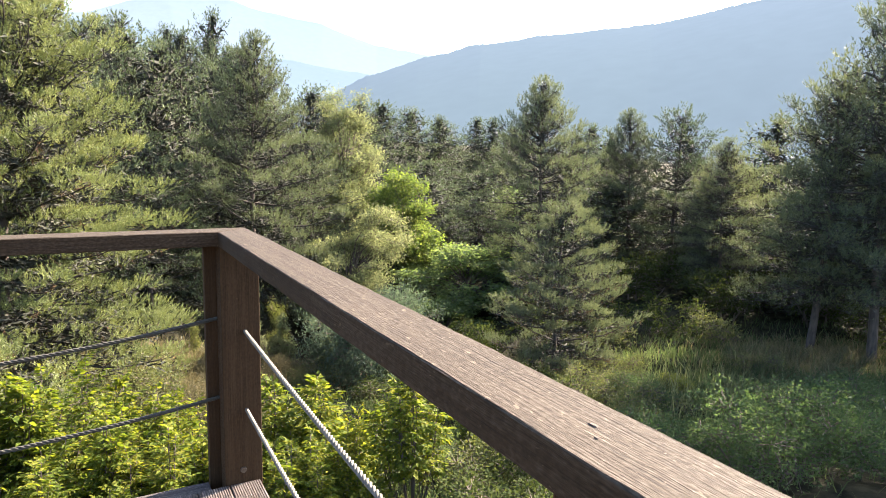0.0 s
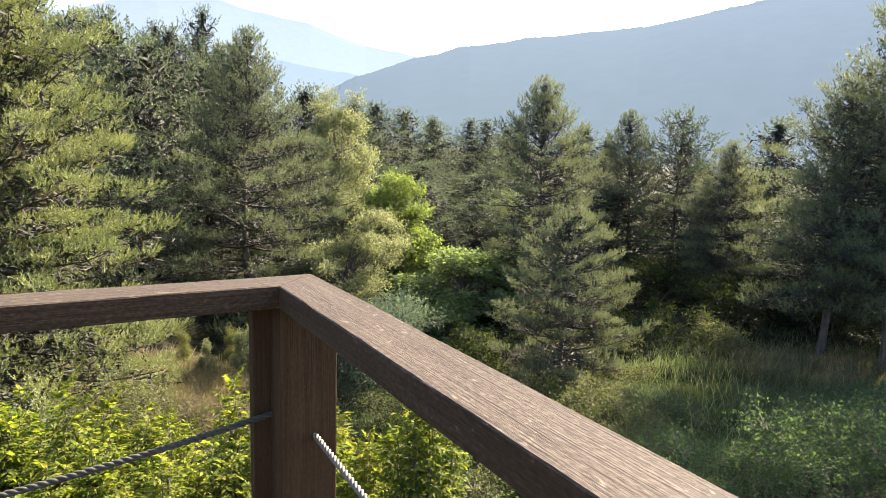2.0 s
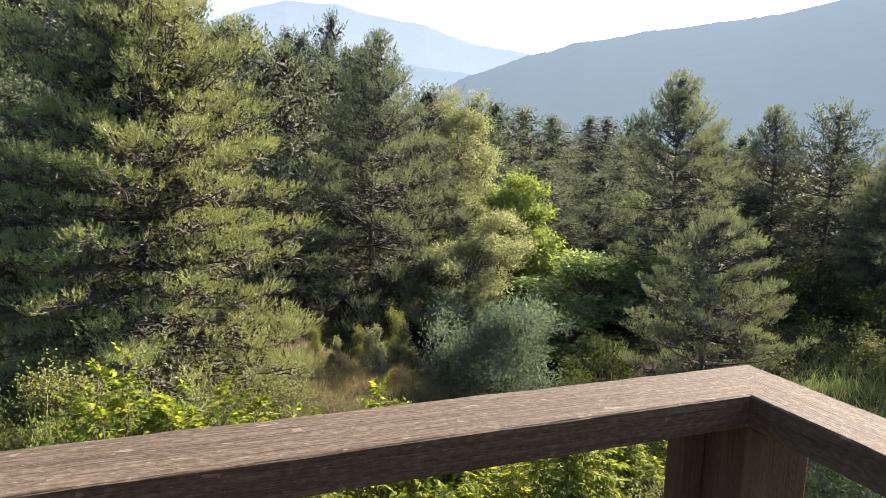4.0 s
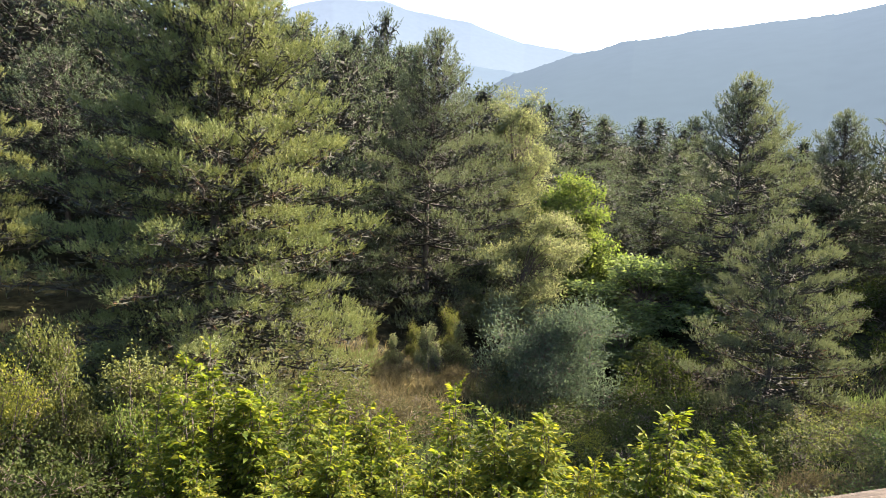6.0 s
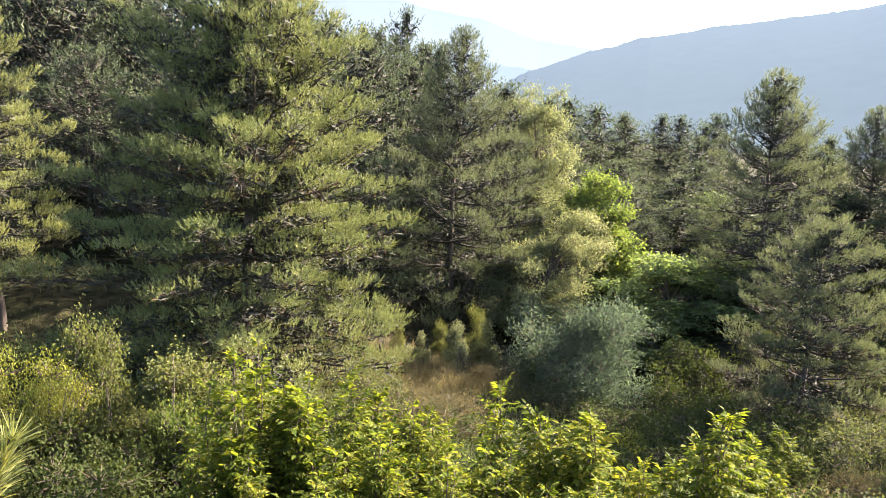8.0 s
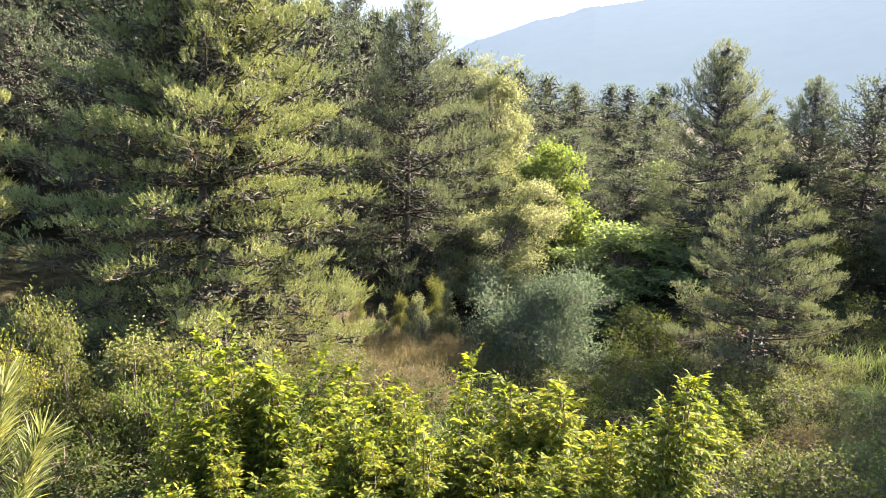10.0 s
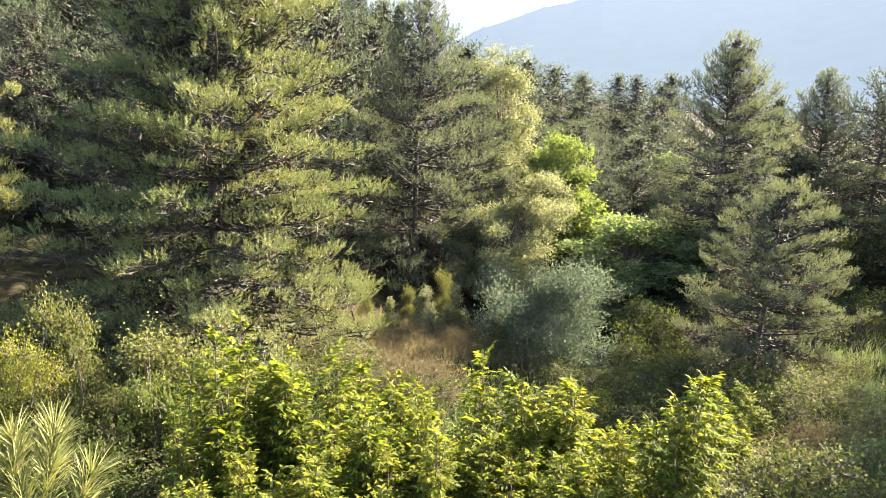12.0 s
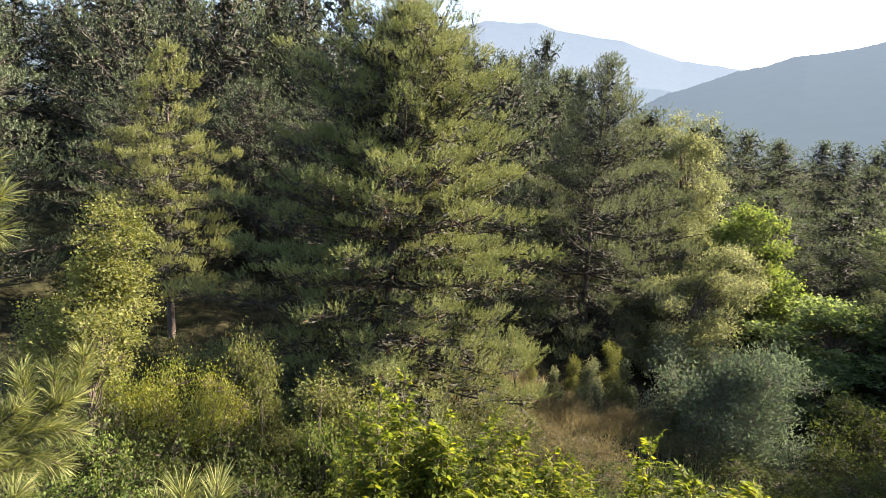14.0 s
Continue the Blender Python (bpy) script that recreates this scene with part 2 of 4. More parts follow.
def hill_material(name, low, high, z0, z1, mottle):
    """A far wooded ridge: dim woods, with the haze of the air before them painted on as emission."""
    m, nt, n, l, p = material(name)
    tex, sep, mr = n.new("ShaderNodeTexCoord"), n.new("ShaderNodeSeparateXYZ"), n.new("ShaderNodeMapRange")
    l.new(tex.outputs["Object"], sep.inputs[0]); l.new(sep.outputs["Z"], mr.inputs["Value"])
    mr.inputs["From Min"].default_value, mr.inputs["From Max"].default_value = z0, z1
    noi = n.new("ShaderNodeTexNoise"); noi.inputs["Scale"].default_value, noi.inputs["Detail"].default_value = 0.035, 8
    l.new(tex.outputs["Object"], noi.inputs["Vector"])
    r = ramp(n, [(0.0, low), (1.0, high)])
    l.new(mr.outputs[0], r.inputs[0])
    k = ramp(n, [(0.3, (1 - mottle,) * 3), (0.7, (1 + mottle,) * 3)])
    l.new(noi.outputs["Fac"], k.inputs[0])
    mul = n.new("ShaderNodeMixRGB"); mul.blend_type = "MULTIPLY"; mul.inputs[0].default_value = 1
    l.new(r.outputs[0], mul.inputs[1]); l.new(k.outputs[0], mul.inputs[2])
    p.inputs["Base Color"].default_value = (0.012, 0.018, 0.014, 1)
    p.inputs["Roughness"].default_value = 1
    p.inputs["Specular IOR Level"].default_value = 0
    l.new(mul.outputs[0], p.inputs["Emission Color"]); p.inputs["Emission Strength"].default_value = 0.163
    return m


# the second rope colour is darkened to carry the shade on the left ropes
M_ROPE, M_ROPE_SHADED = rope_material("rope_fibre", (0.076, 0.069, 0.055)), rope_material("shaded_rope_fibre", (0.026, 0.0235, 0.0165))
M_STEEL, M_GROUND = steel_material(), ground_material()


# ---- mesh helpers ----
def mesh_np(name, V, F, mat, smooth=False):
    V, F = np.asarray(V, np.float32), np.asarray(F, np.int32)
    me = bpy.data.meshes.new(name)
    me.vertices.add(len(V)); me.vertices.foreach_set("co", V.ravel())
    k = F.shape[1]
    me.loops.add(F.size); me.loops.foreach_set("vertex_index", F.ravel())
    me.polygons.add(len(F)); me.polygons.foreach_set("loop_start", np.arange(0, F.size, k, dtype=np.int32))
    if smooth:
        me.polygons.foreach_set("use_smooth", np.ones(len(F), bool))
    me.update(calc_edges=True)
    me.materials.append(mat)
    return me


def part_np(name, V, F, mat, parent, label="", smooth=False):
    ob = new(name, mesh_np(name, V, F, mat, smooth))
    ob.parent = parent
    return tagged(ob, label)


def part(name, bm, mat, parent, label=""):
    me = bpy.data.meshes.new(name)
    bm.to_mesh(me); bm.free()
    me.materials.append(mat)
    ob = new(name, me)
    ob.parent = parent
    return tagged(ob, label)


class Geo:
    def __init__(self):
        self.v, self.f, self.n = [], [], 0

    def add(self, V, F):
        self.v.append(np.asarray(V, float)); self.f.append(np.asarray(F, int) + self.n)
        self.n += len(V)

    def tube(self, pts, radii, sides=5):
        pts = np.asarray(pts, float)
        t = np.gradient(pts, axis=0)
        t /= np.linalg.norm(t, axis=1)[:, None] + 1e-9
        ref = np.array([0, 0, 1.0]) if abs(t[0][2]) < 0.9 else np.array([1.0, 0, 0])
        a1 = np.cross(t, ref); a1 /= np.linalg.norm(a1, axis=1)[:, None] + 1e-9
        a2 = np.cross(t, a1)
        th = np.arange(sides) * 2 * np.pi / sides
        V = (pts[:, None] + np.asarray(radii)[:, None, None] * (np.cos(th)[None, :, None] * a1[:, None] + np.sin(th)[None, :, None] * a2[:, None])).reshape(-1, 3)
        m = len(pts)
        i, j = np.meshgrid(np.arange(m - 1), np.arange(sides), indexing="ij")
        p0, p1 = (i * sides + j).ravel(), (i * sides + (j + 1) % sides).ravel()
        q0, q1 = p0 + sides, p1 + sides
        self.add(V, np.concatenate([np.stack([p0, p1, q1], 1), np.stack([p0, q1, q0], 1)]))

    def all(self):
        return np.concatenate(self.v), np.concatenate(self.f)


def unit(x):
    return x / (np.linalg.norm(x, axis=-1, keepdims=True) + 1e-9)


def tufts(rng, P, D, K, L, w, spread, stem=0.5):
    """Bundles of needles: K slim blades round each direction D at P."""
    n = len(P)
    d = unit(D[:, None] + spread * rng.normal(size=(n, K, 3)))
    ln = L * rng.uniform(0.7, 1.1, (n, K, 1))
    base = P[:, None] - D[:, None] * rng.uniform(0, stem, (n, K, 1)) * L
    side = unit(np.cross(d, rng.normal(size=(n, K, 3)))) * w / 2
    V = np.stack([base - side, base + side, base + d * ln], 2).reshape(-1, 3)
    return V, np.arange(n * K * 3).reshape(-1, 3)


def shoots(rng, P, D, K, reach, L, w):
    """Finger-like pine shoots: K needles standing off a stalk of length reach at each P along D."""
    n = len(P)
    f = rng.uniform(0, 1, (n, K, 1))
    side = unit(np.cross(D[:, None], rng.normal(size=(n, K, 3))))
    d = unit(D[:, None] * (0.55 + 0.8 * f) + side * rng.uniform(0.40, 0.85, (n, K, 1)))
    base = P[:, None] + D[:, None] * f * reach
    ln = L * rng.uniform(0.75, 1.1, (n, K, 1)) * (1.1 - 0.35 * f)
    b = unit(np.cross(d, rng.normal(size=(n, K, 3)))) * w / 2
    V = np.stack([base - b, base + b, base + d * ln], 2).reshape(-1, 3)
    return V, np.arange(n * K * 3).reshape(-1, 3)


def leaves(rng, P, D, N, L, w, jit=0.3):
    """Folded pointed leaves at P along D, facing N."""
    n = len(P)
    D = unit(D); s = unit(np.cross(D, N)); N = np.cross(s, D)
    ln = (L * rng.uniform(1 - jit, 1 + jit, n))[:, None]
    wd = w * ln / L
    mid = P + D * ln * 0.45
    V = np.stack([P, mid + s * wd / 2 + N * wd * 0.18, P + D * ln - N * ln * 0.10, mid - s * wd / 2 + N * wd * 0.18], 1).reshape(-1, 3)
    k = np.arange(n)[:, None] * 4
    return V, np.concatenate([k + [0, 1, 2], k + [0, 2, 3]])


# ---- trees ----
def pine(name, seed, h, r, clear, K, L, w, mat, label, spacing=0.45, p=1.5, q=0.85, sub=0.36, lod=0, foot=0.7, gap=0.13, tuft=10, dry=False, limbs=4):
    """A pine: tapered trunk, whorls of limbs, side twigs and needle bundles. Returns the Empty at its base."""
    rng = np.random.default_rng(seed)
    root = tagged(new(name), label, "pine tree")
    g = Geo()
    zs = np.linspace(-0.4, h, 14 if lod == 0 else 7)
    bend = np.stack([0.012 * h * np.sin(zs / h * 4 + seed), 0.012 * h * np.cos(zs / h * 3 + seed) - 0.012 * h * np.cos(seed), zs], 1)
    g.tube(bend, 0.012 * h * (1 - np.clip(zs / h, 0, 1)) ** 0.85 + 0.015 + 0.012 * np.exp(-np.clip(zs, 0, 9) * 2), 8 if lod == 0 else 5)
    part_np("trunk", *g.all(), M_BARK, root, smooth=True)
    axis = lambda z: np.array([np.interp(z, zs, bend[:, 0]), np.interp(z, zs, bend[:, 1]), z])
    g, P, D, DRY, INNER, SIZE = Geo(), [], [], [], [], []
    lump = rng.uniform(0.84, 1.12, 12)
    upv = np.array([0, 0, 1.0])
    z = clear * h
    while z < h - 0.15:
        u = (z - clear * h) / (h - clear * h)
        prof = (1 - u ** p) ** q * min(1.0, foot + (1 - foot) * u / 0.3)
        band = rng.uniform(0.86, 1.10)
        count = int(rng.integers(limbs, limbs + 3)) if u < 0.9 else 4
        turn = rng.uniform(0, 6.28)
        for k in range(count):
            th = turn + k * 6.283 / count + rng.normal() * 0.22
            ln = max(0.25, r * prof * band * lump[int((th % 6.283) / 6.283 * 12) % 12] * rng.uniform(0.70, 1.10))
            el = radians(-8 + 60 * u ** 1.3 + rng.normal() * 7)
            out = np.array([math.cos(th), math.sin(th), 0])
            s = np.linspace(0, 1, 6 if lod == 0 else 3)[:, None]
            curve = axis(z) + s * ln * math.cos(el) * out + upv * (ln * math.sin(el) * s + ln * (0.20 * s ** 2.4 - 0.10 * s))
            curve = curve + rng.normal(size=curve.shape) * 0.02 * ln * s
            g.tube(curve, (0.011 * ln + 0.012) * (1 - 0.85 * s[:, 0]), 4 if lod == 0 else 3)
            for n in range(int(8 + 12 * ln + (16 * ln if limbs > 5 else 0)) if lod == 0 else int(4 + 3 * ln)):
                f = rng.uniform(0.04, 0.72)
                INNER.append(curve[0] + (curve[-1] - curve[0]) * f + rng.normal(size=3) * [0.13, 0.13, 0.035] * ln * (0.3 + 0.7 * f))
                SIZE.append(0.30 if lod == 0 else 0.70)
            m = max(2, int(ln / sub * 2))
            bare = 0.22 - 0.14 * u
            for n in range(m):
                f = bare + (1 - bare) * ((n + rng.uniform()) / m) ** (0.78 if limbs > 5 else 0.66)
                p0 = np.array([np.interp(f, s[:, 0], curve[:, c]) for c in range(3)])
                side = (1 if n % 2 else -1) * radians(rng.uniform(20, 65))
                d = unit(np.array([math.cos(th + side), math.sin(th + side), 0.18 + 0.55 * u + rng.normal() * 0.22]))
                sl = min(0.85, 0.14 + 0.34 * ln * (1.05 - f)) * rng.uniform(0.6, 1.2)
                p2 = p0 + d * sl + upv * sl * 0.30
                if lod == 0:
                    g.tube([p0, p2], [0.010, 0.004], 3)
                    DRY.append(p0 + d * sl * 0.3)
                size = rng.uniform(0.7, 1.25)
                wide = gap * size * (1 - 0.4 * u)
                for x in range(int(tuft * size * (1.0 - 0.35 * u) + 0.5)):
                    ray = unit(rng.normal(size=3))
                    ray[2] = abs(ray[2]) if rng.uniform() < 0.8 else ray[2]
                    P.append(p2 + ray * [wide, wide, (0.6 if lod == 0 else 1.0) * wide] * rng.uniform(0.3, 1.0)); D.append(ray * 0.5 + upv * (0.62 + 0.35 * u) + out * 0.30)
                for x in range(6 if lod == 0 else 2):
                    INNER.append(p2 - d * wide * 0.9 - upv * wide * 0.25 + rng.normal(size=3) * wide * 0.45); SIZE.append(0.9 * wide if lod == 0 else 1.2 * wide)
            P.append(curve[-1]); D.append(out * 0.7 + upv * 0.7)
        z += spacing * rng.uniform(0.7, 1.2) * (1.0 - 0.35 * u)
    for x in np.linspace(0.92, 1.0, 5):
        P.append(axis(h * x)); D.append(upv + rng.normal(size=3) * 0.3)
    part_np("branchwork", *g.all(), M_DEAD, root)
    V, F = shoots(rng, np.array(P), unit(np.array(D)), K, L * 2.5, L, w)
    # dark slivers added among the twigs to block light and darken crown gaps
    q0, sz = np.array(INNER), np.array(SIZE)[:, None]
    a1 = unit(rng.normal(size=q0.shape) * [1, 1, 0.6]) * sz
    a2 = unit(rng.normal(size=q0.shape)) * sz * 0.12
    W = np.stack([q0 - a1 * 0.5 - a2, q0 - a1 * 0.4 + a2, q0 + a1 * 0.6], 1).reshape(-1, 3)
    part_np("inner_shade_fill", W, np.arange(len(W)).reshape(-1, 3), M_CORE, root, "dark filler for shade among twigs and old needles inside the crown")
    part_np("crown", V, np.arange(len(V)).reshape(-1, 3), mat, root)
    if dry:
        Q = np.array(DRY)[:: 2]
        Q = Q[Q[:, 2] < 0.62 * h]
        part_np("dry_needle_spray", *tufts(rng, Q, unit(rng.normal(size=Q.shape) + [0, 0, -0.3]), 7, 0.26, 0.014, 0.8), M_DRY, root, "brown dead needles on inner twigs")
    return root


def broadleaf(name, seed, h, clumps, n_leaf, L, w, mat, label, category="tree", trunk_r=0.1, upright=0.3, stems=1, twig=0.22):
    """A broad-leaved tree or bush: stems and limbs to leaf clumps (x, y, z, rx, ry, rz); leaves sit in sprays on twigs."""
    rng = np.random.default_rng(seed)
    root = tagged(new(name), label, category)
    g, P, D = Geo(), [], []
    clumps = np.asarray(clumps, float)
    vol = clumps[:, 3] * clumps[:, 4] + clumps[:, 4] * clumps[:, 5] + clumps[:, 3] * clumps[:, 5]
    share = vol / vol.sum()
    bases = rng.normal(size=(stems, 2)) * (0.12 * stems if stems > 1 else 0)
    bases = np.clip(bases, -0.4, 0.4)
    fork = 0.35 * h
    for b in bases:
        tr = Geo()
        tr.tube([(b[0], b[1], -0.3), (b[0] * 1.2, b[1] * 1.2, 0.4 * fork), (b[0] * 1.7, b[1] * 1.7, fork)], [trunk_r, trunk_r * 0.8, trunk_r * 0.6], 7)
        part_np("trunk" if stems == 1 else "stem", *tr.all(), M_BARK, root, smooth=True)
    for c, sh in zip(clumps, share):
        b = bases[rng.integers(stems)]
        p0 = np.array([b[0] * 1.6, b[1] * 1.6, min(fork, max(0.1, c[2] * 0.6))])
        p2 = c[:3]
        p1 = 0.5 * (p0 + p2) + np.array([0, 0, 0.12 * h * rng.uniform(0, 1)])
        g.tube([p0, 0.5 * (p0 + p1) + rng.normal(size=3) * 0.05, p1, p2], [trunk_r * 0.42, trunk_r * 0.32, trunk_r * 0.22, 0.010], 4)
        m = max(4, int(n_leaf * sh / 7))
        v = unit(rng.normal(size=(m, 3)))
        v[:, 2] = np.where(v[:, 2] < -0.35, -0.5 * v[:, 2], v[:, 2])
        rad = rng.uniform(0.25, 1.0, (m, 1)) ** 0.4 * rng.uniform(0.85, 1.12, (m, 1))
        tip = c[:3] + v * rad * c[3:6]
        dirs = unit(v * [1, 1, 0.8] + [0, 0, upright] + rng.normal(size=(m, 3)) * 0.4)
        for t0 in tip[:: max(1, m // 14)]:
            g.tube([c[:3] * 0.7 + t0 * 0.3, t0], [0.011, 0.003], 3)
        off = rng.uniform(-1, 1, (m, 7))
        pp = tip[:, None] + dirs[:, None] * off[..., None] * twig + rng.normal(size=(m, 7, 3)) * twig * 0.35
        dd = dirs[:, None] * 0.7 + rng.normal(size=(m, 7, 3)) * 0.65
        P.append(pp.reshape(-1, 3)); D.append(dd.reshape(-1, 3))
    P, D = np.concatenate(P), np.concatenate(D)
    N = unit(rng.normal(size=P.shape) * 0.6 + [0, 0, 1])
    part_np("branchwork", *g.all(), M_TWIG, root)
    part_np("crown", *leaves(rng, P, D, N, L, w), mat, root)
    return root


def cloud(seed, n, centre, size, r, flat=0.8):
    """Clumps (x, y, z, rx, ry, rz) scattered in an ellipsoid."""
    rng = np.random.default_rng(seed)
    v = unit(rng.normal(size=(n, 3))) * rng.uniform(0.2, 1, (n, 1)) ** 0.5
    c = np.asarray(centre) + v * np.asarray(size)
    q = r * rng.uniform(0.65, 1.35, (n, 1))
    return np.concatenate([c, q, q, q * flat], 1)


def shoot_bush(name, seed, shoots, spread, h, mat, label, leaflet=0.105, per=15):
    """A thicket of upright shoots with feathered leaves, each leaf a stalk with pairs of leaflets."""
    rng = np.random.default_rng(seed)
    root = tagged(new(name), label, "bush")
    g, P, D, N = Geo(), [], [], []
    plumes = [(rng.uniform(0, 6.283), math.sqrt(rng.uniform()), rng.uniform(0.70, 1.05)) for k in range(max(4, shoots // 5))]
    plumes[0] = (0.0, 0.05, 1.05)
    for k in range(shoots):
        th, q, grow = plumes[k % len(plumes)]
        th, q = th + rng.normal() * 0.16 / max(q, 0.2), abs(q + rng.normal() * 0.07)
        foot = np.array([math.cos(th), math.sin(th), 0]) * q * spread * 0.35
        top = np.array([math.cos(th), math.sin(th), 0]) * q * spread + [0, 0, h * (1 - 0.30 * q * q) * grow * rng.uniform(0.74, 1.0)]
        s = np.linspace(0, 1, 6)[:, None]
        line = foot * (1 - s) + top * s + np.array([math.cos(th), math.sin(th), 0]) * spread * 0.16 * np.sin(s * 3.1) * q + rng.normal(size=(6, 3)) * 0.04 * s
        g.tube(line, np.linspace(0.022, 0.005, 6), 4)
        for j in range(per):
            f = 0.30 + 0.70 * (j + rng.uniform()) / per
            p = np.array([np.interp(f, s[:, 0], line[:, c]) for c in range(3)])
            a0 = j * 2.4 + rng.normal() * 0.4
            up = 0.15 + 0.9 * (f - 0.3) ** 2 + (0.7 if f > 0.93 else 0)
            d = unit(np.array([math.cos(a0), math.sin(a0), up]))
            side = unit(np.cross(d, [0, 0, 1.0]))
            nrm = np.cross(side, d)
            ln = rng.uniform(0.24, 0.38) * (0.6 if f > 0.9 else 1)
            g.tube([p, p + d * ln * 0.5, p + d * ln - np.array([0, 0, 0.14 * ln])], [0.004, 0.003, 0.002], 3)
            for x in (0.26, 0.48, 0.69, 0.9):
                for sg in (-1, 1):
                    P.append(p + d * ln * x - np.array([0, 0, 0.14 * ln * x * x])); D.append(side * sg * 0.85 + d * 0.55 - np.array([0, 0, 0.38]) + rng.normal(size=3) * 0.12); N.append(nrm + rng.normal(size=3) * 0.4)
            P.append(p + d * ln); D.append(d - np.array([0, 0, 0.3])); N.append(nrm + rng.normal(size=3) * 0.2)
    part_np("stemwork", *g.all(), M_TWIG, root)
    part_np("foliage", *leaves(rng, np.array(P), np.array(D), unit(np.array(N)), leaflet, leaflet * 0.44), mat, root)
    return root


# ---- ground ----
def ground_z(x, y):
    x, y = np.asarray(x, float), np.asarray(y, float)
    z = -5.7 + 2.3 / (1 + np.exp((y - 6.0 + 0.10 * np.abs(x)) / 1.6)) * (1 / (1 + np.exp((np.abs(x) - 16) / 3)))
    z = z + 1.0 * np.exp(-(((x + 7) / 4.5) ** 2 + ((y - 10.5) / 4.5) ** 2))
    z = z - 1.9 * np.exp(-(((x - 10) / 7) ** 2 + ((y - 22) / 8) ** 2))
    s = (x + 4) * -0.6 + (y - 24) * 0.8
    s = np.log1p(np.exp(np.clip(s / 2.5, -30, 30))) * 2.5
    s = np.where(s > 75, 75, s)
    z = z + 14.0 * (1 - np.exp(-s / 36))
    z = z + 0.22 * np.sin(x * 0.7 + 1.0) * np.sin(y * 0.6) + 0.10 * np.sin(x * 2.1 + y * 1.7)
    return z


def build_ground():
    ring = np.concatenate([[0.01], np.linspace(0.8, 60, 90), 60 * 1.09 ** np.arange(1, 47)])
    th = np.linspace(0, 2 * np.pi, 160, endpoint=False)
    X, Y = ring[:, None] * np.sin(th), ring[:, None] * np.cos(th) + 6
    Z = ground_z(X, Y)
    V = np.stack([X, Y, Z], -1).reshape(-1, 3)
    m, k = len(ring), len(th)
    i, j = np.meshgrid(np.arange(m - 1), np.arange(k), indexing="ij")
    p0, p1 = (i * k + j).ravel(), (i * k + (j + 1) % k).ravel()
    tagged(new("ground", mesh_np("ground", V, np.stack([p0, p0 + k, p1 + k, p1], 1), M_GROUND, True)),
           "uneven grassy slope falling from the deck into a wooded valley", "ground", kind="structure")


def build_hill(name, label, dist, profile, depth, mat, rough):
    """A far ridge: crest heights given as (azimuth, elevation) in degrees, with a wooded, ragged crest."""
    az = np.array([p[0] for p in profile]); el = np.array([p[1] for p in profile])
    a = np.linspace(az[0], az[-1], 700)
    crest = np.interp(a, az, el)
    rng = np.random.default_rng(5)
    wob = np.convolve(rng.normal(size=760), np.hanning(30), "same")[30:730] * 0.02 + np.convolve(rng.normal(size=760), np.hanning(4), "same")[30:730] * rough
    top = dist * np.tan(np.radians(crest + wob)) + 1.4
    smooth_top = dist * np.tan(np.radians(crest)) + 1.4
    rows = []
    for f in (0.0, 0.25, 0.5, 0.75, 0.93, 0.99, 1.0):
        d = dist - depth * (1 - f)
        z = -30 + ((top if f == 1 else smooth_top) + 30) * f ** 0.8
        rows.append(np.stack([d * np.sin(np.radians(a)), d * np.cos(np.radians(a)), z], 1))
    back = rows[-1] * [1.25, 1.25, 0]
    back[:, 2] = -30
    rows.append(back)
    V = np.concatenate(rows)
    k = len(a)
    i, j = np.meshgrid(np.arange(len(rows) - 1), np.arange(k - 1), indexing="ij")
    p0 = (i * k + j).ravel()
    tagged(new(name, mesh_np(name, V, np.stack([p0, p0 + 1, p0 + k + 1, p0 + k], 1), mat, True)), label, "mountain", kind="structure")


build_ground()
# haze is in these emission colours, paler for each farther ridge
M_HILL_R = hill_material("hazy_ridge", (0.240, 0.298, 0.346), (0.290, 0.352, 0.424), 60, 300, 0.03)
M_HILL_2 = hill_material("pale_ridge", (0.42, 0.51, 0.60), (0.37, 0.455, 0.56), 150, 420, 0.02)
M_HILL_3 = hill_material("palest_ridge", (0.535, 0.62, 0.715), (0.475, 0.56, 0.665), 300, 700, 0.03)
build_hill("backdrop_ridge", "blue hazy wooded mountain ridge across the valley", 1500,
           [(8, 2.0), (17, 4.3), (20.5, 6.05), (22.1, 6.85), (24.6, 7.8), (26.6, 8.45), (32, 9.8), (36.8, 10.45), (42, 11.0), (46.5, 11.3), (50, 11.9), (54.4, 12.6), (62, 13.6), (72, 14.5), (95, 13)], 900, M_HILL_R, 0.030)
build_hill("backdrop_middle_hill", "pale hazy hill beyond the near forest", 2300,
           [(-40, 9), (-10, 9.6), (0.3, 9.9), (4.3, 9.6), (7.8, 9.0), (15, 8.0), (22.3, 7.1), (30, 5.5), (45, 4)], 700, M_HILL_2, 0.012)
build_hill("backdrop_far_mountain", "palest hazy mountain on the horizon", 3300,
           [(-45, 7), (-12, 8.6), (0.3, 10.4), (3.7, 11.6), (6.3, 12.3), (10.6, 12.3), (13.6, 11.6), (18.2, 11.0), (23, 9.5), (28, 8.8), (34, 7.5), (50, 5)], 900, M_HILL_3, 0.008)


